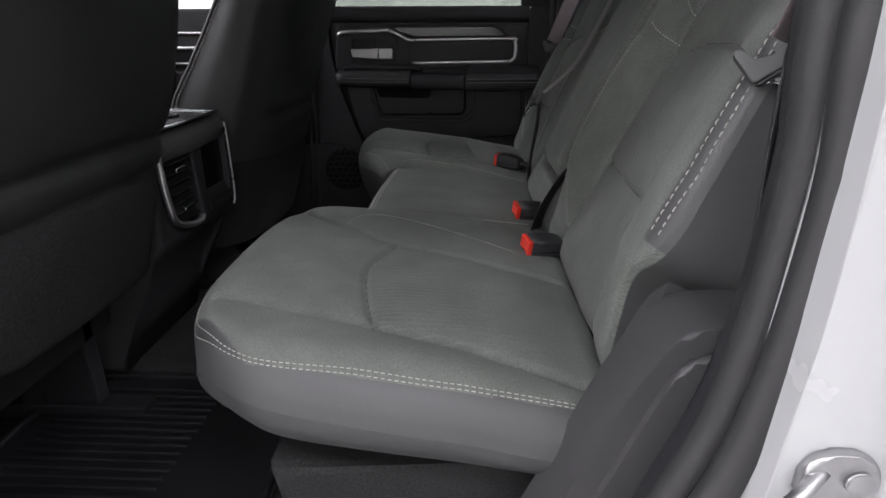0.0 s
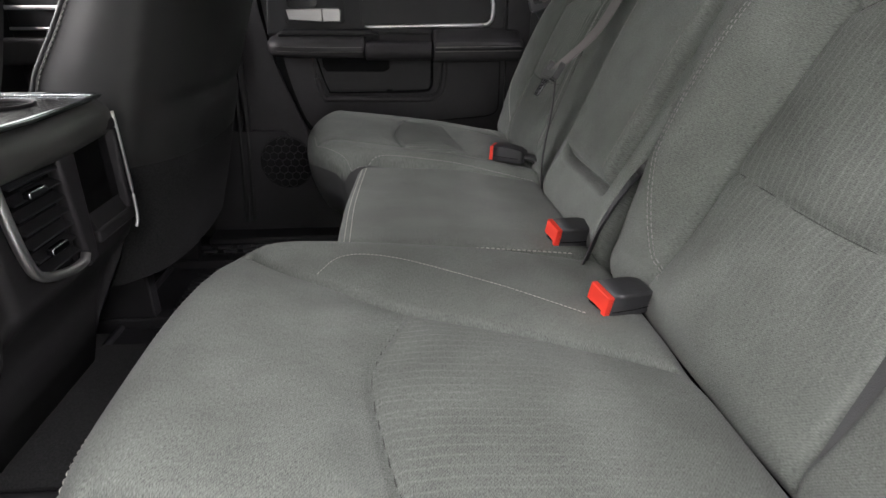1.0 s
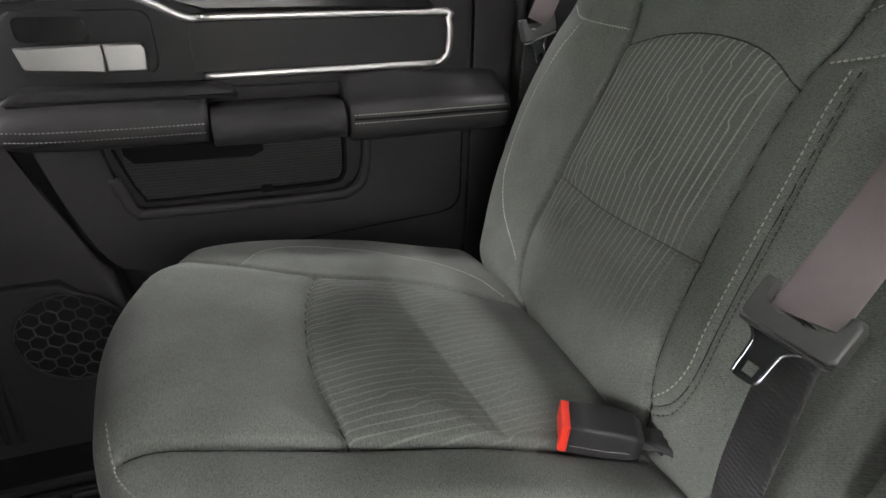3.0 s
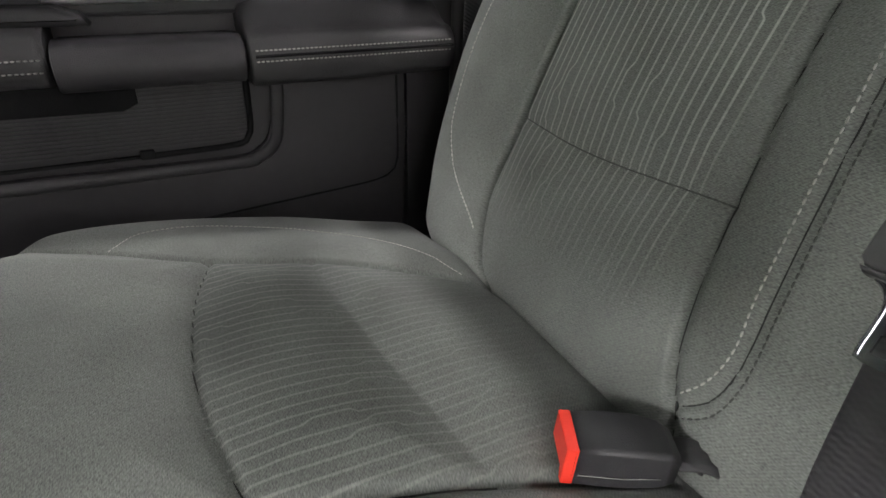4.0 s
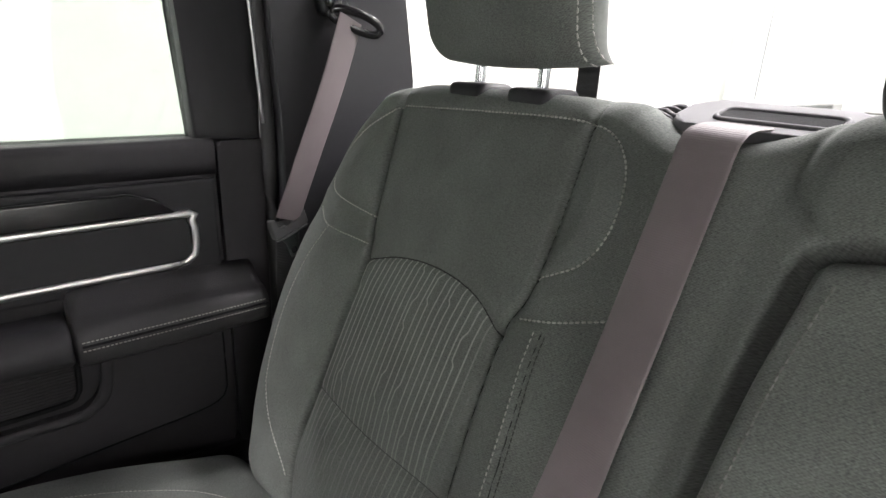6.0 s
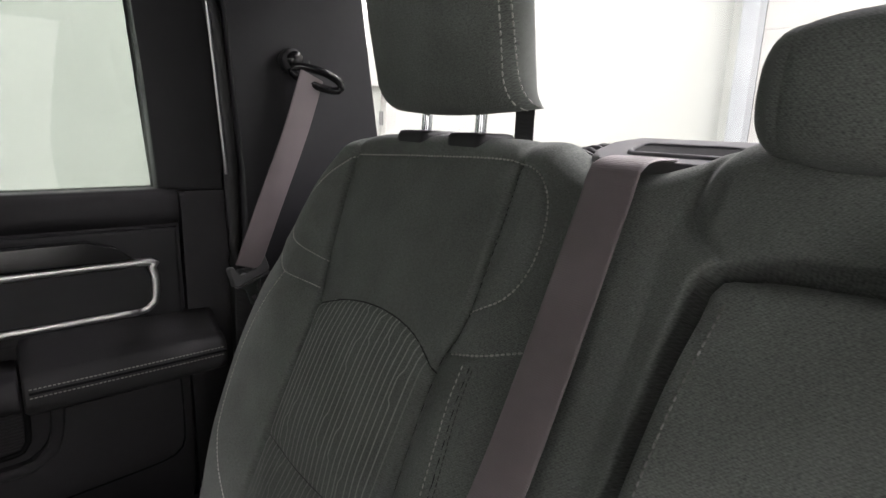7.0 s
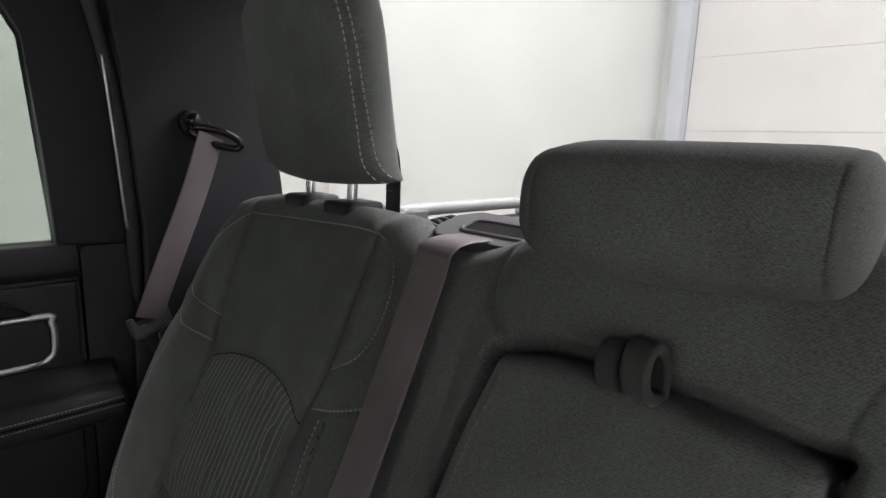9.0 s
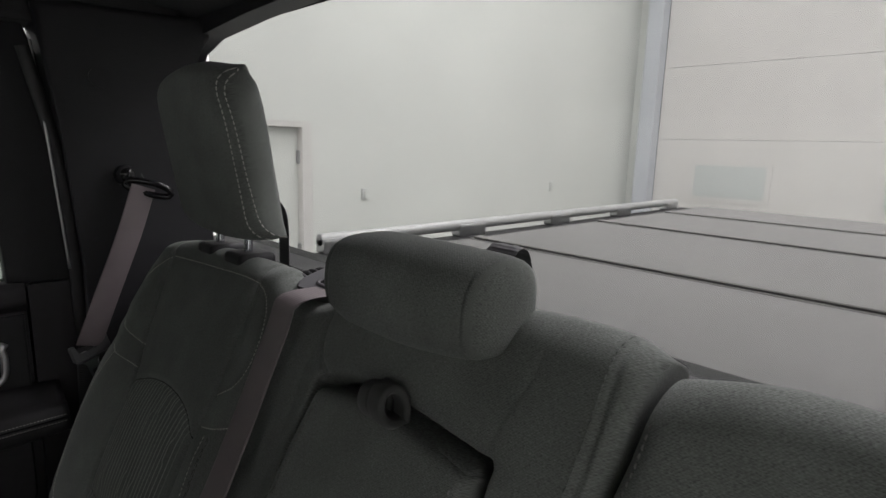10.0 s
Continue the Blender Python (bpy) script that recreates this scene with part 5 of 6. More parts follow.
    def face(a, b):
        inner = np.exp(-((a - 0.925) / 0.045) ** 2) * 0.030 * np.clip(b / 0.12, 0.1, 1) * np.clip((0.50 - b) / 0.18, 0.15, 1)
        outer = np.exp(-((a - 0.505) / 0.115) ** 2) * 0.048 * np.clip((b + 0.03) / 0.13, 0.1, 1) * np.clip((0.50 - b) / 0.20, 0.15, 1)
        return inner + outer - 0.004 + 0.008 * np.exp(-((b - 0.20) / 0.13) ** 2)
    back = Pad([(0.545, -0.037), (0.75, -0.037), (0.965, -0.037)], [(0.965, -0.037), (0.978, 0.1), (0.963, 0.30), (0.943, 0.45), (0.934, 0.532)], [(0.62, 0.525), (0.75, 0.54), (0.86, 0.546), (0.934, 0.532)], edge, 200, 210, BACK_FRAME, face, (0.042, 0.02, 0.04, 0.012), -0.09, [(pl, 0.006, 0.008), (pr, 0.006, 0.010), (arc2, 0.005, 0.006), (cross, 0.004, 0.004), (wing, 0.003, 0.002), (shoulder, 0.003, 0.002)], 0.006, 0.0)
    ins = [tuple(p) for p in np.vstack([arc2, pr[pr[:, 1] < 0.285][::-1], pl])]
    bk = back.meshes("backrest", M_CLOTH, s, "grey cloth backrest with pale seams", [("insert", ins, M_PLAIN_BACK, "lined cloth insert"), ("edge_band", lambda a, b, n: (b > 0.125) & (a < np.interp(b, eb_, ea_) + 0.021), M_VINYL, "smooth grey vinyl edge")], M_VINYL, "side_bolster", "smooth grey vinyl side bolster")[0]
    line = np.stack([np.interp(np.linspace(0.135, 0.44, 40), eb_, ea_), np.linspace(0.135, 0.44, 40)], 1)
    back.sew([line + np.array([0.006, 0]), line + np.array([0.0155, 0])], M_THREAD, bk, pitch=0.0072, long=0.0050, thick=0.0010)
    back.cord([cross, arc2], M_SEAM_SOFT, bk, 0.0009)
    back.sew([wing, shoulder], M_THREAD, bk, "pale contrast stitching")
    back.sew([[(0.963, 0.12), (0.955, 0.28), (0.937, 0.42), (0.929, 0.50)]], M_STITCH_SEAM, bk, "grey seam stitching")
    back.sew([side_in, side_in + np.array([0.006, 0.0])], M_THREAD_DARK, bk, "grey seam stitching")
    part("side_flap", slab([tuple(p) for p in smooth_line([(0.166, 0.55), (0.182, 0.61), (0.196, 0.66), (0.204, 0.678), (0.220, 0.679), (0.245, 0.666), (0.262, 0.64), (0.27, 0.60)], 0.012)] + [(0.27, 0.5), (0.175, 0.5)], 0.494, 0.62, "y", 0.010, 3), M_VINYL, s, "smooth grey vinyl side pleat", True)
    return s


left = left_seat()
headrest(left, 0.590, 0.812, 1.037, 1.262, 0.405, 0.042, "grey cloth headrest with double stitching")


# ---- seat belts ----
def buckle(x, y, z, turn, tilt, roll, label, strap):
    """A stalk buckle: local -x is its mouth, and its body narrows to the strap."""
    b = thing("belt_buckle", (x, y, z), label, "seatbelt buckle", "seat belt buckles")
    m = pose(x, y, z, roll, tilt, turn)
    bm = bmesh.new()
    rows = ((0.0025, 0.0158, -0.0135, 0.0140), (0.020, 0.0165, -0.0140, 0.0150), (0.038, 0.0162, -0.0140, 0.0148), (0.052, 0.0148, -0.0135, 0.0125), (0.060, 0.0125, -0.0125, 0.0085))
    rings = [[bm.verts.new((x, y, z)) for y, z in rounded(-w, w, lo, hi, 0.0035, 3)] for x, w, lo, hi in rows]
    for p, q in zip(rings[:-1], rings[1:]):
        for k in range(len(p)):
            bm.faces.new((p[k], p[(k + 1) % len(p)], q[(k + 1) % len(p)], q[k]))
    bm.faces.new(rings[0][::-1]), bm.faces.new(rings[-1])
    bmesh.ops.transform(bm, matrix=m, verts=bm.verts)
    part("housing", bm, M_BUCKLE, b, "black plastic buckle housing", True)
    seam = tube([tuple(m @ Vector(p)) for p in ((0.004, -0.0162, -0.004), (0.03, -0.0169, -0.004), (0.050, -0.0155, -0.004))], 0.0005, 6)
    part("housing_seam", seam, M_GLOSS, b)
    part("mouth", box(bmesh.new(), -0.001, 0.0032, -0.0150, 0.0150, -0.0130, 0.0130, 0.002, 2, m), M_GLOSS, b)
    rd = slab([(-0.0150, 0.0132), (0.0150, 0.0132), (0.0150, -0.0125), (0.0108, -0.0125), (0.0100, -0.0035), (-0.0060, -0.0035), (-0.0075, -0.0060), (-0.0150, -0.0060)], -0.0045, 0.0030, "x", 0.0012, 2)
    bmesh.ops.transform(rd, matrix=m @ Matrix.Diagonal((1, -1, 1, 1)), verts=rd.verts)
    part("release_button", rd, M_RED, b, "bright red release button")
    way = tuple(m.to_3x3() @ Vector((0, 1, 0)))
    part("strap", ribbon([tuple(m @ Vector(p)) for p in smooth_line([(0.057, 0, 0), (0.08, 0, -0.002), strap], 0.006)], way, 0.024, 0.004, 7), M_WEB_DARK, b, "black folded webbing", True)
    part("stalk", tube([tuple(m @ Vector(p)) for p in ((0.055, 0, -0.004), (0.075, 0, -0.006), (strap[0] * 0.9, 0, strap[2] - 0.003))], 0.0055, 10, None, False, 0.6), M_PLASTIC, b, "black plastic stalk", True)
    return b


M_BUCKLE = surface("buckle_plastic", (0.0264, 0.0264, 0.0289), 0.45, bump=0.25, bump_size=0.0011, stain=0.08)
buckle(0.112, 0.850, 0.545, 18, 4, 10, "black buckle with red button beside the seat seam", (0.105, 0, -0.02))
buckle(0.110, 1.022, 0.547, 12, 4, 10, "black buckle with red button on the middle cushion", (0.11, 0, -0.02))
buckle(0.0945, 1.393, 0.5625, -27, 3, 0, "black buckle with red button lying on the outer cushion", (0.105, 0, -0.022))


def axes(at, a, d):
    """A pose at a place with local x along a and local -z along d."""
    a, d = Vector(a).normalized(), Vector(d)
    d = (d - a * a.dot(d)).normalized()
    m = Matrix((a, (-d).cross(a), -d)).transposed().to_4x4()
    m.translation = at
    return m


def latch(m, parent):
    """A plastic yoke with two arms beside the webbing, and a steel blade with an eye."""
    outline = [(-0.030, 0.014), (-0.0275, 0.017), (-0.0225, 0.016), (-0.0225, 0.001), (-0.008, 0.001), (-0.007, -0.0015), (0.005, -0.0015), (0.006, 0.001), (0.0225, 0.001), (0.0225, 0.016), (0.0275, 0.017), (0.0305, 0.013), (0.0305, -0.008), (0.027, -0.012), (-0.027, -0.012), (-0.030, -0.009)]
    bm = slab(outline, -0.005, 0.005, "y", 0.0022, 3)
    bmesh.ops.transform(bm, matrix=m, verts=bm.verts)
    yoke = part("latch_yoke", bm, M_YOKE, parent, "grey plastic latch yoke", True)
    cover = slab([(-0.0285, -0.0125), (0.0285, -0.0125), (0.026, -0.0150), (-0.026, -0.0150)], -0.0062, 0.0030, "y", 0.0012, 2)
    bmesh.ops.transform(cover, matrix=m, verts=cover.verts)
    part("yoke_lip", cover, M_BUCKLE, yoke, "black plastic lip", True)
    out = smooth_line([(-0.022, -0.0145), (-0.0175, -0.0175), (-0.0145, -0.024), (-0.0140, -0.041), (-0.0125, -0.0445), (-0.002, -0.0445), (0.0015, -0.043), (0.003, -0.039), (0.004, -0.024), (0.007, -0.0185), (0.013, -0.0145)], 0.0022)
    eye = [(-0.0105, -0.033), (-0.0010, -0.033), (-0.0015, -0.0405), (-0.0105, -0.0405)]
    bm = bmesh.new()
    front = [bm.verts.new((x, -0.0013, z)) for x, z in out]
    hole = [bm.verts.new((x, -0.0013, z)) for x, z in eye]
    es = [bm.edges.new((front[k], front[(k + 1) % len(front)])) for k in range(len(front))]
    es += [bm.edges.new((hole[k], hole[(k + 1) % 4])) for k in range(4)]
    bmesh.ops.triangle_fill(bm, edges=es, use_beauty=True)
    got = bmesh.ops.extrude_face_region(bm, geom=bm.faces[:])
    bmesh.ops.translate(bm, verts=[v for v in got["geom"] if isinstance(v, bmesh.types.BMVert)], vec=(0, 0.0026, 0))
    bmesh.ops.transform(bm, matrix=m, verts=bm.verts)
    part("latch_blade", bm, M_BLADE, yoke, "polished steel latch blade with an eye")
    for side in ([p for p in out if p[0] < -0.0130], [p for p in out if p[0] > 0.001]):
        part("rolled_edge", tube([tuple(m @ Vector((x, -0.0008, z))) for x, z in side], 0.0011, 8), M_BLADE, yoke, "polished steel", True)


def webbing(name, path, across, width, mat, parent, label):
    return part(name, ribbon([tuple(p) for p in path], across, width, 0.0016, 17), mat, parent, label, True)


M_BLADE = surface("polished_steel", (0.50, 0.52, 0.55), 0.20, metal=1.0, stain=0.06, stain_size=0.02)
M_YOKE = surface("yoke_plastic", (0.058, 0.060, 0.060), 0.42, bump=0.15, bump_size=0.001, stain=0.08)
TONGUE = np.array([0.1660, 1.2915, 0.7165])
TONGUE_A = np.array([0.045, -1.0, 0.03])
TONGUE_D = np.array([-0.52, -0.06, -0.85])


def centre_belt():
    s = thing("seat_belt", (0.40, 1.318, 1.0), "grey seat belt running down the middle of the backrest", "seatbelt", "seat belts")
    o, eb, en = (np.array(BACK_FRAME[k], dtype=float) for k in (0, 2, 3))
    on = lambda a, b, n: o + np.array([0, a, 0]) + eb * b + en * n
    path = smooth_line([(0.412, 1.312, 1.000), (0.392, 1.312, 1.0015), on(1.312, 0.484, 0.021), on(1.314, 0.45, 0.020), on(1.313, 0.33, 0.020), on(1.310, 0.24, 0.027), TONGUE + np.array([0.0035, 0.0, 0.0015])], 0.010)
    n = len(path)
    across = []
    for k in range(n):
        f = (k / (n - 1)) ** 1.5
        w = np.array([0.0, 1.0, 0.0]) * (1 - f) + f * -TONGUE_A
        across.append(tuple(w / np.linalg.norm(w)))
    webbing("webbing", path, across, 0.041, M_WEB, s, "mauve-grey ribbed webbing")
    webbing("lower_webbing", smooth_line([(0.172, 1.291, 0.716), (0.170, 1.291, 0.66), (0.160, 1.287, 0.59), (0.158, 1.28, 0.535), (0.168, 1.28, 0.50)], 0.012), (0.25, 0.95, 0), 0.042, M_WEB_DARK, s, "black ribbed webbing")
    latch(axes(TONGUE, TONGUE_A, TONGUE_D), s)


def door_belt():
    s = thing("seat_belt", (0.24, 0.455, 0.9), "grey shoulder belt hanging beside the open doorway", "seatbelt", "seat belts")
    webbing("webbing", smooth_line([(0.290, 0.476, 1.0), (0.264, 0.480, 0.90), (0.244, 0.482, 0.838)], 0.012), (0.9, 0.5, 0), 0.044, M_WEB, s, "mauve-grey ribbed webbing")
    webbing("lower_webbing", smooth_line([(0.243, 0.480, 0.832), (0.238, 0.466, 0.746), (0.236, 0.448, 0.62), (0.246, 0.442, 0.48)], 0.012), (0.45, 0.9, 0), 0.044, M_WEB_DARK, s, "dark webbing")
    latch(axes((0.242, 0.481, 0.836), (0.80, -0.1, 0.58), (-0.30, -0.25, -1)), s)


def pillar_belt():
    s = thing("seat_belt", (0.36, 1.822, 1.07), "grey shoulder belt hanging from the pillar ring", "seatbelt", "seat belts")
    webbing("webbing", smooth_line([(0.364, 1.815, 1.080), (0.337, 1.816, 1.0), (0.298, 1.820, 0.90), (0.268, 1.823, 0.822)], 0.012), (0.9, 0.3, 0), 0.044, M_WEB, s, "mauve-grey ribbed webbing")
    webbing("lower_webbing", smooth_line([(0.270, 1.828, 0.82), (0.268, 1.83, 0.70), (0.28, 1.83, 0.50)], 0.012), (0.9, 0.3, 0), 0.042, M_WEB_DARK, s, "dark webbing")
    latch(axes((0.270, 1.826, 0.815), (0.85, 0.3, 0.2), (-0.1, -0.2, -1)), s)


centre_belt()
door_belt()
pillar_belt()


def belt_anchor():
    a = thing("belt_guide", (0.37, 1.83, 1.08), "black belt guide ring on the pillar trim", "belt guide")
    part("ring", tube([tuple(p) for p in smooth_line([(0.338, 1.824, 1.088), (0.352, 1.818, 1.091), (0.385, 1.810, 1.083), (0.404, 1.808, 1.071), (0.400, 1.812, 1.062), (0.375, 1.818, 1.066), (0.345, 1.822, 1.078)], 0.006, True)], 0.0055, 8, None, True), M_GLOSS, a, "", True)
    part("mount", slab([tuple(p) for p in smooth_line([(0.326, 1.098), (0.334, 1.113), (0.350, 1.113), (0.368, 1.098), (0.366, 1.084), (0.345, 1.080), (0.330, 1.086)], 0.004)], 1.826, 1.844, "y", 0.005, 3), M_PLASTIC, a, "black mount", True)
    part("bolt", tube([(0.343, 1.845, 1.100), (0.343, 1.818, 1.100)], 0.010, 16), M_GLOSS, a, "", True)


belt_anchor()


def belt_slot():
    g = thing("belt_outlet", (0.41, 1.32, 1.0), "grey plastic belt outlet on the backrest top", "belt guide")
    m = pose(0.402, 1.306, 1.003, 0, -15, 0)
    def at(bm):
        bmesh.ops.transform(bm, matrix=m, verts=bm.verts)
        return bm
    part("bezel", at(slab(rounded(-0.018, 0.042, -0.064, 0.064, 0.016), -0.012, 0.002, "z", 0.005, 3)), M_GUIDE, g, "grey plastic bezel", True)
    part("rim", at(tube([(x, y, 0.002) for x, y in rounded(-0.004, 0.022, -0.050, 0.034, 0.009)], 0.0025, 8, None, True)), M_GUIDE, g, "", True)
    # No opening is cut: a near-black sheet paints the slot's shade.
    part("slot", at(slab(rounded(-0.003, 0.021, -0.048, 0.032, 0.008), 0.0012, 0.0026, "z")), M_SHADE_BLACK, g)



def gathered_edge():
    """The elastic edge of the cover where it is drawn in beside the belt outlet."""
    bm = bmesh.new()
    for k in range(6):
        f = k / 5
        x, y, z = 0.398 + 0.040 * f, 1.374 + 0.008 * math.sin(f * 3.1), 0.993 + 0.009 * f
        tube([tuple(q) for q in smooth_line([(x, y, z), (x - 0.004, y + 0.010, z + 0.005), (x - 0.006, y + 0.022, z + 0.001)], 0.005)], 0.0034, 8, bm)
    part("gathered_edge", bm, M_WEB_DARK, bench, "dark gathered cloth edge", True)


belt_slot()
gathered_edge()
part("trim_cap", tube([(0.319, 1.848, 1.252), (0.319, 1.839, 1.252)], 0.016, 20), M_PLASTIC, truck, "round black trim cap", True)


def seat_hinge_strap():
    o, eb, en = (np.array(BACK_FRAME[k], dtype=float) for k in (0, 2, 3))
    for da, dn, label in ((0.0, 0.006, "black strap between the seat backs"), (0.016, -0.004, "black strap between the seat backs, further in")):
        path = [o + np.array([0, 0.972 + da, 0]) + eb * b + en * n for b, n in smooth_line([(-0.03, 0.012 + dn), (0.03, 0.018 + dn), (0.10, 0.008 + dn), (0.17, -0.03 + dn)], 0.012)]
        lone("seat_belt", ribbon([tuple(p) for p in path], (0.5, 0.8, 0.2), 0.034, 0.002, 9), M_WEB_DARK, label, "seatbelt", "", "seat belts", True)


seat_hinge_strap()


def cup_holder():
    c = thing("cup_holder", (-0.21, 1.13, 0.40), "grey plastic cup holder under the middle cushion", "cup holder")
    bm = bmesh.new()
    outer = rounded(-0.245, -0.15, 1.04, 1.23, 0.04, 6)
    def ring(pts, z):
        return [bm.verts.new((x, y, z)) for x, y in pts]
    a, b = ring(outer, 0.33), ring(outer, 0.425)
    n = len(outer)
    cx, cy = -0.197, 1.135
    inner = [(cx + 0.036 * math.cos(2 * math.pi * k / n), cy + 0.036 * math.sin(2 * math.pi * k / n)) for k in range(n)]
    c0, d0 = ring(inner, 0.425), ring(inner, 0.35)
    for k in range(n):
        j = (k + 1) % n
        bm.faces.new((a[k], a[j], b[j], b[k]))
        bm.faces.new((b[k], b[j], c0[j], c0[k]))
        bm.faces.new((c0[k], c0[j], d0[j], d0[k]))
    bm.faces.new(d0), bm.faces.new(a[::-1])
    part("tray", bm, M_VINYL, c, "", True)
    part("rim", tube([(x, y, 0.426) for x, y in inner], 0.003, 6, None, True), M_PLASTIC, c, "", True)


cup_holder()


def speaker():
    s = thing("speaker_grille", (-0.375, 1.873, 0.43), "black honeycomb speaker grille in the kick panel", "speaker")
    x0, z0, y = -0.382, 0.424, 1.8655
    disc = [(x0 + 0.070 * math.cos(2 * math.pi * k / 36), z0 + 0.070 * math.sin(2 * math.pi * k / 36)) for k in range(36)]
    part("plate", slab(disc, y - 0.0012, y + 0.003, "y", 0.001), M_SHADE_BLACK, s)
    part("rim", tube([(x, y - 0.0005, z) for x, z in disc], 0.0022, 6, None, True), M_PLASTIC, s, "", True)
    for i in range(-3, 4):
        for j in range(-4, 5):
            hx, hz = x0 + 0.0212 * (i + 0.5 * (j % 2)), z0 + 0.0184 * j
            if math.hypot(hx - x0, hz - z0) < 0.060:
                hexa = [(hx + 0.0115 * math.cos(math.pi / 6 + k * math.pi / 3), y - 0.0016, hz + 0.0115 * math.sin(math.pi / 6 + k * math.pi / 3)) for k in range(6)]
                part("cell", tube(hexa, 0.0011, 5, None, True), M_PLASTIC_GREY, s)


speaker()


# ---- front seats and console ----
def front_seat(y0, y1, x0, label, foot=-0.05):
    """Backrest of a front seat seen from behind: x0 is its rear face at its foot."""
    s = thing("front_seat", (x0 - 0.25, (y0 + y1) / 2, FLOOR), label, "car seat", "front seats")
    lean = 0.22
    k = 1 / math.hypot(lean, 1)
    fr = ((x0, 0, 0.45), (0, 1, 0), (lean * k, 0, k), (k, 0, -lean * k))
    ym = (y0 + y1) / 2
    w = (y1 - y0) / 2
    q = lambda pts: smooth_line(pts, 0.01)
    pocket = q([(ym - w, 0.25), (ym, 0.262), (ym + w, 0.25)])
    low = q([(ym - w, foot + 0.17), (ym, foot + 0.18), (ym + w, foot + 0.17)])
    p = Pad([(ym - w + 0.11, foot), (ym, foot), (ym + w - 0.11, foot)], [(ym + w - 0.11, foot), (ym + w - 0.06, 0.2), (ym + w - 0.01, 0.38), (ym + w - 0.03, 0.55), (ym + w - 0.09, 0.62)], [(ym - w + 0.09, 0.62), (ym, 0.64), (ym + w - 0.09, 0.62)], [(ym - w + 0.11, foot), (ym - w + 0.04, 0.2), (ym - w + 0.01, 0.38), (ym - w + 0.03, 0.55), (ym - w + 0.09, 0.62)], 90, 90, fr, lambda a, b: 0.02 * (1 - ((a - ym) / w) ** 2) + 0 * b, (0.02, 0.05, 0.05, 0.05), -0.23, [(pocket, 0.008, 0.010), (low, 0.006, 0.006)], 0.006, 0.0)
    carpet = [(y0 - 0.1, -0.1), (y1 + 0.1, -0.1), (y1 + 0.1, foot + 0.17), (ym, foot + 0.18), (y0 - 0.1, foot + 0.17)]
    p.meshes("backrest", M_VINYL_DARK, s, "black vinyl seat back with a map pocket", [("lower_panel", carpet, M_CARPET, "black carpeted lower panel")])
    part("seat_cushion", slab(rounded(y0 + 0.03, y1 - 0.03, 0.36, 0.53, 0.05), x0 - 0.60, x0 - 0.10, "x", 0.05, 4), M_VINYL_DARK, s, "", True)
    for y in (y0 + 0.14, y1 - 0.14):
        part("seat_rail", B(x0 - 0.55, x0 - 0.02, y - 0.02, y + 0.02, FLOOR, FLOOR + 0.03, 0.004), M_PLASTIC, s, "black seat rail")
        part("seat_leg", B(x0 - 0.20, x0 - 0.10, y - 0.015, y + 0.015, FLOOR + 0.03, 0.42, 0.005), M_PLASTIC, s)
        part("rail_bracket", slab([(x0 - 0.25, FLOOR + 0.02), (x0 - 0.17, FLOOR + 0.02), (x0 - 0.185, FLOOR + 0.075), (x0 - 0.235, FLOOR + 0.085)], y - 0.012, y + 0.012, "y", 0.004), M_PLASTIC, s, "black steel rail bracket")
        part("rail_bolt", tube([(x0 - 0.185, y + 0.012, FLOOR + 0.045), (x0 - 0.165, y + 0.016, FLOOR + 0.028)], 0.007, 10), M_BOLT, s, "dull steel bolt", True)
    cy = ym + w - 0.11
    part("cable", tube([tuple(q) for q in smooth_line([(x0 - 0.14, cy, 0.38), (x0 - 0.15, cy + 0.01, 0.32), (x0 - 0.13, cy + 0.015, 0.27), (x0 - 0.16, cy, FLOOR + 0.02)], 0.015)], 0.003, 6), M_BOLT, s, "thin grey cable", True)
    hr = Pad([(ym - 0.12, 0), (ym, 0), (ym + 0.12, 0)], [(ym + 0.12, 0), (ym + 0.13, 0.1), (ym + 0.10, 0.2)], [(ym - 0.10, 0.2), (ym, 0.21), (ym + 0.10, 0.2)], [(ym - 0.12, 0), (ym - 0.13, 0.1), (ym - 0.10, 0.2)], 30, 30, ((x0 + 0.14, 0, 1.10), (0, 1, 0), (0.1, 0, 1), (1, 0, -0.1)), lambda a, b: 0.0 * a, 0.04, -0.12, (), 0, 0.01)
    hr.meshes("headrest", M_VINYL_DARK, s)
    return s


M_BOLT = surface("dark_steel", (0.16, 0.16, 0.165), 0.4, metal=1.0, stain=0.2, stain_size=0.02)
M_VINYL_DARK = surface("black_vinyl", (0.017, 0.0175, 0.0175), 0.55, bump=0.3, bump_size=0.0014, stain=0.08)
front_seat(0.44, 1.00, -0.52, "black front seat back with a map pocket, behind the wheel", 0.03)


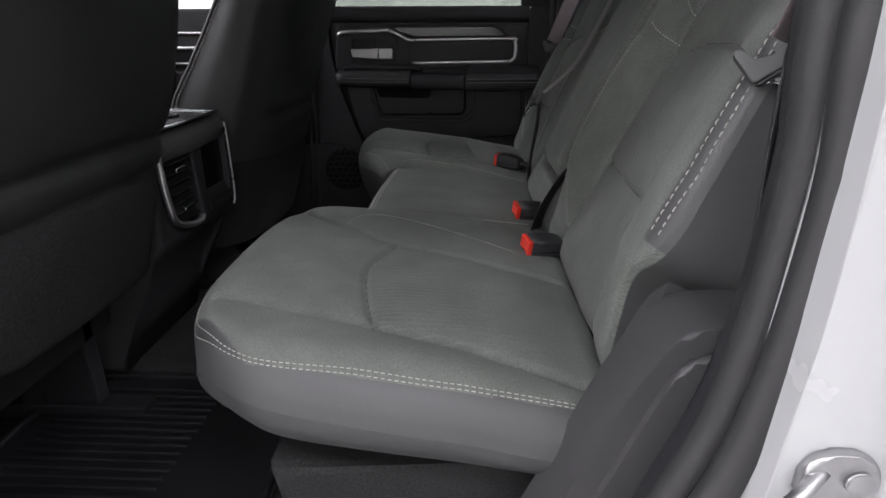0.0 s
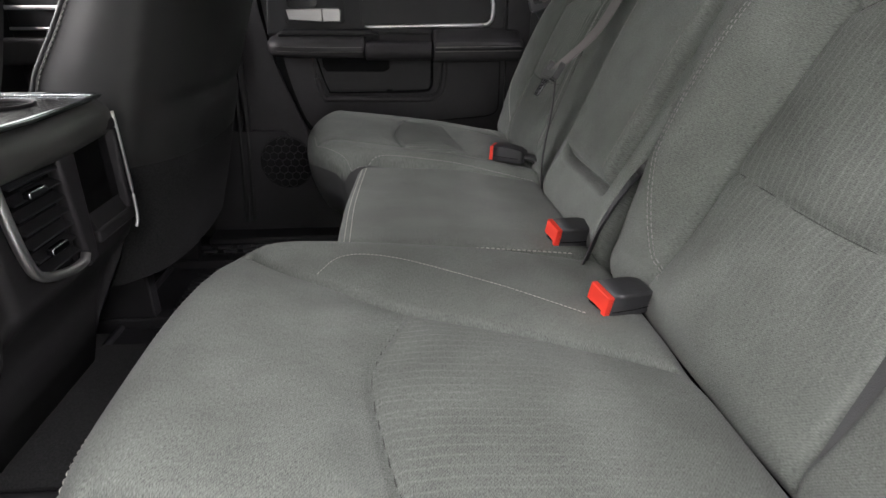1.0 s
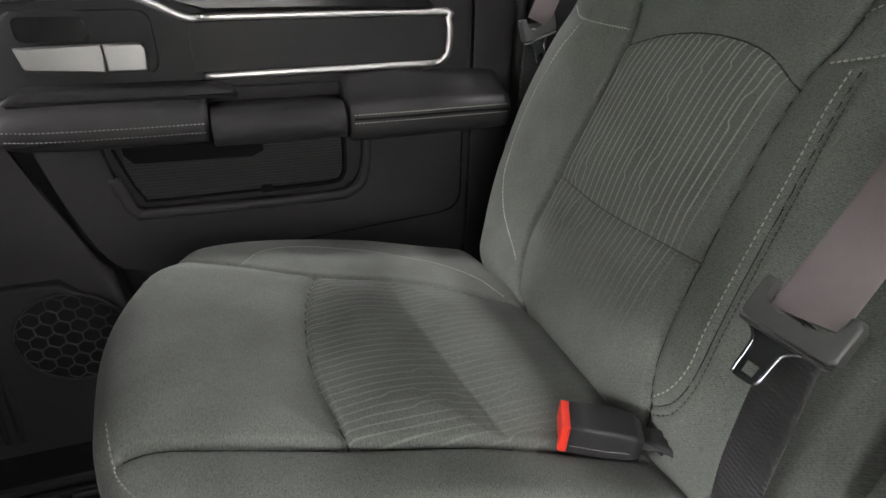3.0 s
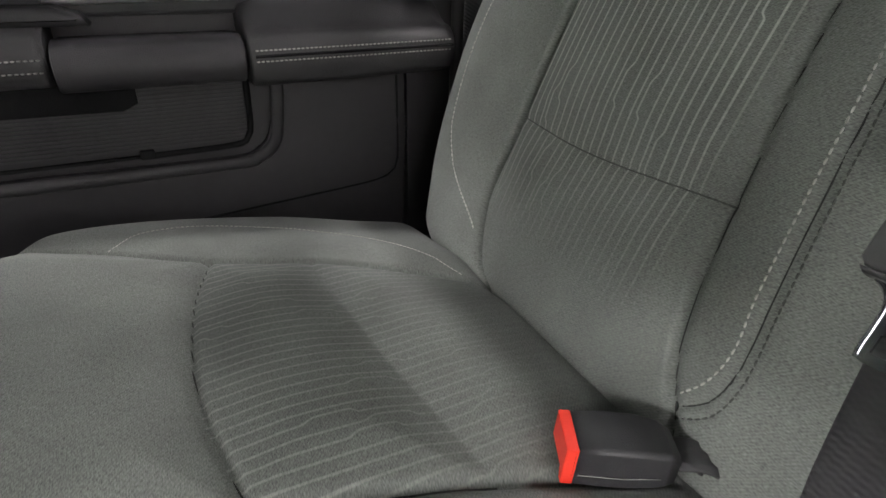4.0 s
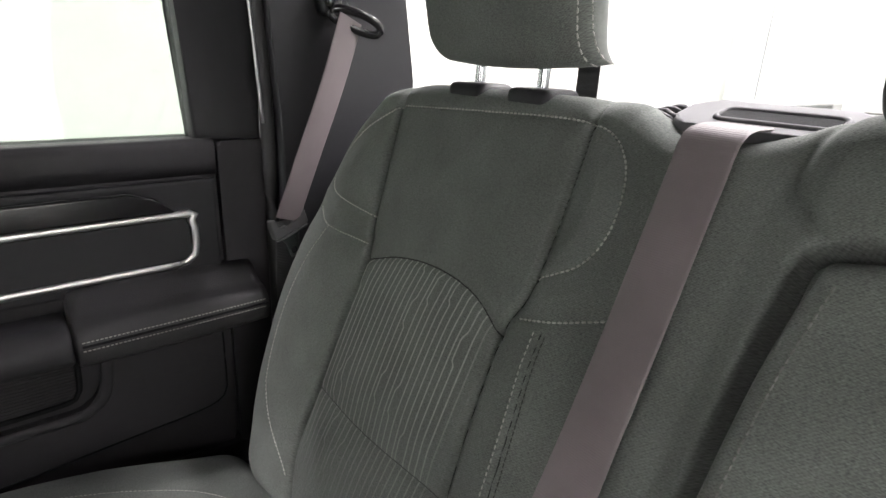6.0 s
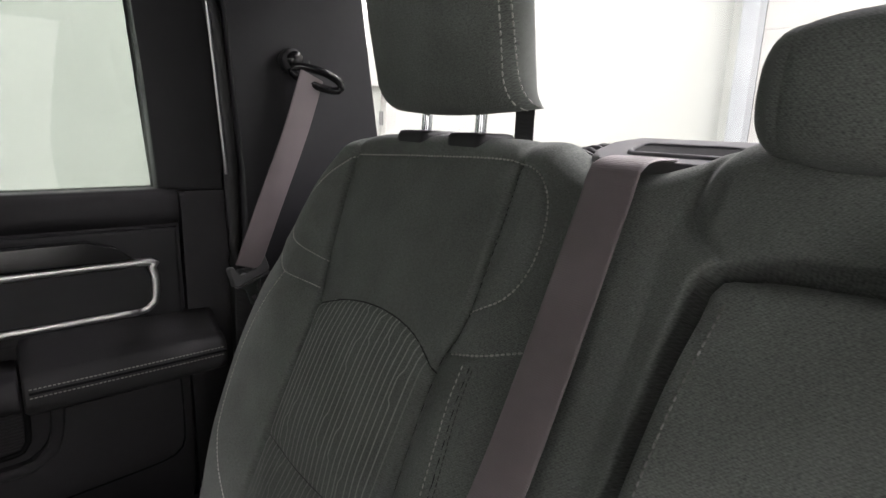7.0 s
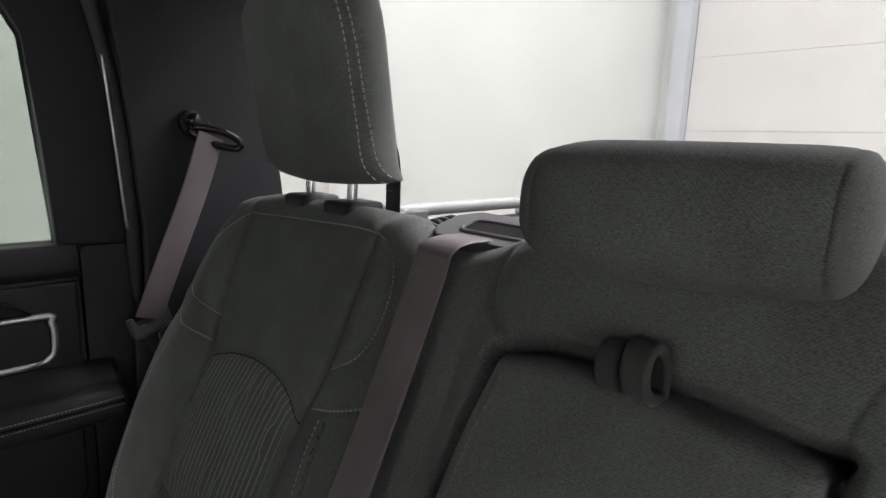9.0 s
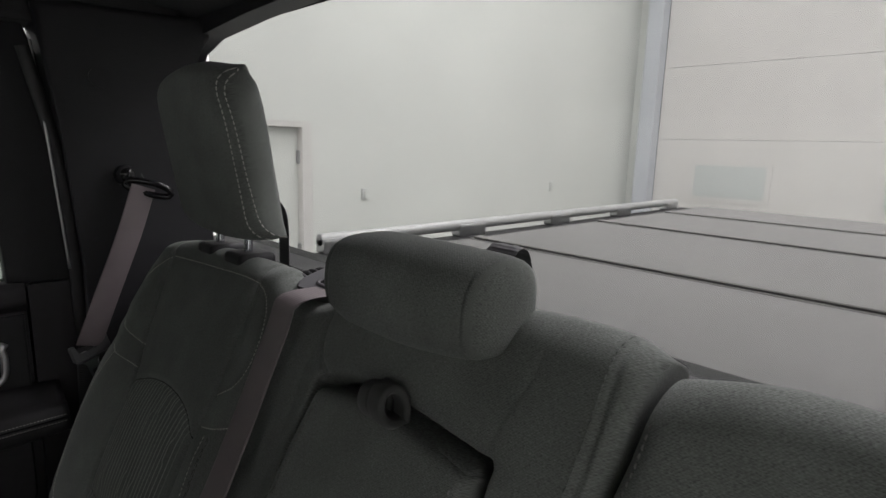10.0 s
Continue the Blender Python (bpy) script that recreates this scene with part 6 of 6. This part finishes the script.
def passenger_seat(y0, y1, label):
    """A reclined seat back seen from behind and beside: a smooth shell, a piped front edge, a map pocket and a carpeted foot."""
    s = thing("front_seat", (-0.7, (y0 + y1) / 2, FLOOR), label, "car seat", "front seats")
    rear = smooth_line([(0.36, -0.515), (0.45, -0.488), (0.54, -0.466), (0.65, -0.440), (0.75, -0.406), (0.87, -0.364), (1.0, -0.315), (1.10, -0.275), (1.14, -0.285)], 0.012)
    front_at = lambda z: float(np.interp(z, [0.36, 0.50, 0.717, 0.777, 0.853, 1.0, 1.10, 1.14], [-0.74, -0.72, -0.632, -0.592, -0.545, -0.46, -0.41, -0.37]))
    def ring(z, xr):
        xf = front_at(z)
        k = 1.0 if z < 1.05 else 1 - (z - 1.05) * 1.6
        w, ym = (y1 - y0) / 2 * k, (y0 + y1) / 2
        dent = 0.010 * math.exp(-((z - 0.668) / 0.010) ** 2) - 0.006 * math.exp(-((z - 0.63) / 0.05) ** 2)
        pts = [(xf, -w + 0.015), ((xf + xr - 0.06) / 2, -w), (xr - 0.070, -w + 0.006), (xr - 0.050, -w + 0.022), (xr - 0.016 - dent * 0.6, -w + 0.065), (xr + 0.004 - dent, -w + 0.14), (xr + 0.010 - dent, 0.0), (xr + 0.004 - dent, w - 0.14), (xr - 0.012 - dent * 0.6, w - 0.06), (xr - 0.050, w - 0.02), ((xf + xr - 0.06) / 2, w), (xf, w - 0.015)]
        line = smooth_line(pts, 0.004)
        return [(*line[round(q * (len(line) - 1) / 63)], z) for q in range(64)]
    rows = [ring(z, x) for z, x in rear]
    def shell(rows, close):
        bm = bmesh.new()
        vs = [[bm.verts.new((x, (y0 + y1) / 2 + y, z)) for x, y, z in r] for r in rows]
        for p, q in zip(vs[:-1], vs[1:]):
            for k in range(64):
                bm.faces.new((p[k], p[(k + 1) % 64], q[(k + 1) % 64], q[k]))
        if close:
            bm.faces.new(vs[-1])
        return bm
    cut = next(k for k, r in enumerate(rows) if r[0][2] > 0.56)
    back = part("backrest", shell(rows[cut:], True), M_VINYL_DARK, s, "black vinyl seat back with a map pocket", True)
    part("lower_panel", shell(rows[:cut + 1], False), M_CARPET, back, "black carpeted lower panel", True)
    edge = [(r[0][0] + 0.006, (y0 + y1) / 2 + r[0][1] - 0.006, r[0][2]) for r in rows[cut:-4]]
    part("piping", tube(edge, 0.0035, 8), M_VINYL, back, "grey piping", True)
    sew_path([(x + 0.010, y - 0.0035, z) for x, y, z in edge], (0.2, -1, 0), M_STITCH_SEAM, back, "grey seam stitching", pitch=0.009, thick=0.0016)
    part("seat_cushion", slab(rounded(y0 + 0.02, y1 - 0.02, 0.34, 0.52, 0.05), -1.10, -0.62, "x", 0.05, 4), M_VINYL_DARK, s, "", True)
    for y in (y0 + 0.12, y1 - 0.12):
        part("seat_rail", B(-1.05, -0.44, y - 0.02, y + 0.02, FLOOR, FLOOR + 0.03, 0.004), M_PLASTIC, s, "black seat rail")
        part("seat_leg", B(-0.70, -0.58, y - 0.015, y + 0.015, FLOOR + 0.03, 0.40, 0.005), M_PLASTIC, s)
    return s


passenger_seat(1.285, 1.80, "black front passenger seat back with grey piping")


def console():
    c = thing("centre_console", (-0.7, 1.11, FLOOR), "black centre console with silver-framed rear vents", "car console")
    body = [(-1.05, FLOOR + 0.03), (-0.63, FLOOR + 0.03), (-0.60, 0.36), (-0.556, 0.44), (-0.520, 0.477), (-0.510, 0.497), (-0.510, 0.655), (-0.520, 0.676), (-0.545, 0.682), (-1.05, 0.690)]
    part("body", slab(body, 0.945, 1.250, "y", 0.014, 4), M_CONSOLE, c, "charcoal plastic console body", True)
    brow = bmesh.new()
    rings = []
    for y, out in ((0.947, -0.012), (0.952, -0.004), (0.97, 0.0), (1.06, 0.004), (1.10, 0.004), (1.20, -0.006), (1.238, -0.012), (1.246, -0.022)):
        prof = [(-0.545, 0.688), (-0.520, 0.690), (-0.502, 0.686), (-0.491, 0.674), (-0.488, 0.661), (-0.492, 0.648), (-0.503, 0.640), (-0.520, 0.638)]
        rings.append([brow.verts.new((x + out, y, z)) for x, z in smooth_line(prof, 0.006)])
    for p, q in zip(rings[:-1], rings[1:]):
        for k in range(min(len(p), len(q)) - 1):
            brow.faces.new((p[k], p[k + 1], q[k + 1], q[k]))
    brow.faces.new(rings[0]), brow.faces.new(rings[-1][::-1])
    part("brow", brow, M_BROW, c, "grey padded brow over the vents", True)
    rim_line = [(-0.80, 0.956), (-0.516, 0.956), (-0.505, 0.966), (-0.500, 1.075), (-0.512, 1.215), (-0.535, 1.240), (-0.80, 1.244)]
    part("top_tray", slab(rim_line, 0.6895, 0.6935, "z"), M_TRAY, c, "glossy black top", True)
    part("top_trim", tube([(x, y, 0.6945) for x, y in smooth_line(rim_line, 0.01)], 0.0035, 8), M_CHROME, c, "chrome rim", True)
    for y in (1.035, 1.155):
        ring = [(-0.60 + 0.040 * math.cos(k * math.pi / 14), y + 0.040 * math.sin(k * math.pi / 14), 0.6945) for k in range(28)]
        part("cup_well", tube(ring, 0.0028, 6, None, True), M_PLASTIC_GREY, c, "", True)
    part("armrest_latch", slab([(-0.80, 0.695), (-0.70, 0.695), (-0.69, 0.705), (-0.71, 0.730), (-0.80, 0.735)], 1.05, 1.16, "y", 0.008, 3), M_CHROME, c, "chrome bin latch", True)
    frame_line = smooth_line([(0.950, 0.694), (0.951, 0.672), (0.955, 0.62), (0.964, 0.562), (0.980, 0.530), (1.03, 0.512), (1.068, 0.509), (1.076, 0.517)], 0.01)
    part("vent_trim", tube([(-0.496, y, z) for y, z in frame_line], 0.0062, 8), M_SILVER, c, "satin silver vent frame", True)
    frame_r = smooth_line([(1.234, 0.672), (1.238, 0.62), (1.240, 0.54), (1.236, 0.505), (1.228, 0.495)], 0.01)
    part("vent_trim", tube([(-0.498, y, z) for y, z in frame_r], 0.0026, 8), M_SILVER, c, "satin silver vent frame", True)
    part("vent_surround", slab([(0.958, 0.668), (1.066, 0.668), (1.066, 0.51), (1.03, 0.509), (0.987, 0.53), (0.968, 0.57)], -0.5115, -0.508, "x", 0.001), M_GLOSS, c)
    for k in range(8):
        z = 0.655 - k * 0.018
        part("vent_slat", box(bmesh.new(), -0.010, 0.006, 0.972 + 0.004 * max(0, k - 3), 1.064, -0.0012, 0.0012, 0, 2, pose(-0.500, 0, z, 0, 22, 0)), M_PLASTIC, c)
    for z, y in ((0.622, 1.008), (0.550, 1.018)):
        part("vent_knob", slab(rounded(y - 0.017, y + 0.017, z - 0.0045, z + 0.0045, 0.003, 3), -0.496, -0.487, "x", 0.002, 3), M_CHROME, c, "silver vent slider", True)
    part("divider", slab([(1.068, 0.645), (1.108, 0.645), (1.104, 0.50), (1.080, 0.496)], -0.5115, -0.494, "x", 0.006, 3), M_PLASTIC_GREY, c, "", True)
    # open pocket with its own rim
    ring = [(1.118, 0.664, 1.232, 0.650), (1.118, 0.530, 1.232, 0.512)]
    for y0, z1, y1, z0 in ring:
        part("pocket_rim", B(-0.5115, -0.496, y0, y1, z0, z1, 0.004, 3), M_PLASTIC_GREY, c, "", True)
    part("pocket_rim", B(-0.5115, -0.496, 1.219, 1.232, 0.5301, 0.6499, 0.004, 3), M_PLASTIC_GREY, c, "", True)
    part("pocket_recess", B(-0.5115, -0.5085, 1.118, 1.219, 0.5301, 0.6499), M_GLOSS, c)
    part("pocket_shelf", slab([(-0.5115, 0.5302), (-0.500, 0.5302), (-0.5115, 0.560)], 1.125, 1.215, "y"), M_PLASTIC_GREY, c)
    return c


M_BROW = surface("brow_vinyl", (0.075, 0.075, 0.072), 0.38, bump=0.2, bump_size=0.0014, stain=0.08)
M_CONSOLE = surface("console_plastic", (0.040, 0.039, 0.041), 0.5, spec=0.3, bump=0.3, bump_size=0.0011, stain=0.08)
M_TRAY = surface("tray_black", (0.010, 0.010, 0.011), 0.14, stain=0.1, stain_size=0.03)

console()


# ---- floor mats ----
def mat_left():
    m = thing("floor_mat", (-0.45, 0.75, FLOOR), "black ribbed rubber floor mat on the carpet", "floor mat", "floor mats")
    part("sheet", slab(rounded(-0.75, -0.26, 0.42, 0.97, 0.05), FLOOR + 0.001, FLOOR + 0.010, "z", 0.003), M_RUBBER, m)
    part("rim", tube([(x, y, FLOOR + 0.013) for x, y in rounded(-0.74, -0.27, 0.43, 0.96, 0.05)], 0.007, 8, None, True), M_RUBBER, m, "", True)
    bm = bmesh.new()
    for k in range(26):
        y = 0.455 + k * 0.0185
        box(bm, -0.70, -0.43, y - 0.004, y + 0.004, FLOOR + 0.009, FLOOR + 0.016, 0.0015, 1)
    tagged(part("ribs", bm, M_RUBBER, m), kind="stuff")
    return m


def mat_right():
    m = thing("floor_mat", (-0.40, 1.55, FLOOR), "black rubber floor mat with block tread", "floor mat", "floor mats")
    part("sheet", slab(rounded(-0.66, -0.20, 1.18, 1.80, 0.05), FLOOR + 0.001, FLOOR + 0.010, "z", 0.003), M_RUBBER, m)
    part("rim", tube([(x, y, FLOOR + 0.013) for x, y in rounded(-0.65, -0.21, 1.19, 1.79, 0.05)], 0.007, 8, None, True), M_RUBBER, m, "", True)
    bm = bmesh.new()
    for k in range(9):
        y = 1.445 + k * 0.026
        for j in range(3):
            x = -0.335 + j * 0.036 + (0.018 if k % 2 else 0) * 0.5
            box(bm, x, x + 0.030, y - 0.005, y + 0.005, FLOOR + 0.009, FLOOR + 0.020, 0.002, 1)
    for k in range(7):
        y = 1.21 + k * 0.030
        for j in range(3):
            x = -0.375 + j * 0.045
            box(bm, x, x + 0.038, y - 0.005, y + 0.005, FLOOR + 0.009, FLOOR + 0.020, 0.002, 1)
    for k in range(5):
        for j in range(8):
            x, y = -0.62 + j * 0.05 + (k % 2) * 0.02, 1.685 + k * 0.024
            box(bm, x, x + 0.034, y - 0.005, y + 0.005, FLOOR + 0.009, FLOOR + 0.018, 0.002, 1)
    tagged(part("tread", bm, M_TREAD, m), kind="stuff")
    bm = bmesh.new()
    for k in range(17):
        y = 1.33 + k * 0.0185
        box(bm, -0.575, -0.405, y - 0.0035, y + 0.0035, FLOOR + 0.009, FLOOR + 0.014, 0.0012, 1)
    tagged(part("ribs", bm, M_RUBBER, m), kind="stuff")
    part("bead", tube([tuple(p) for p in smooth_line([(-0.215, 1.434, FLOOR + 0.012), (-0.34, 1.434, FLOOR + 0.013), (-0.385, 1.450, FLOOR + 0.013), (-0.392, 1.55, FLOOR + 0.013), (-0.40, 1.66, FLOOR + 0.013)], 0.02)], 0.006, 8), M_RUBBER, m, "", True)
    return m


mat_left()
mat_right()
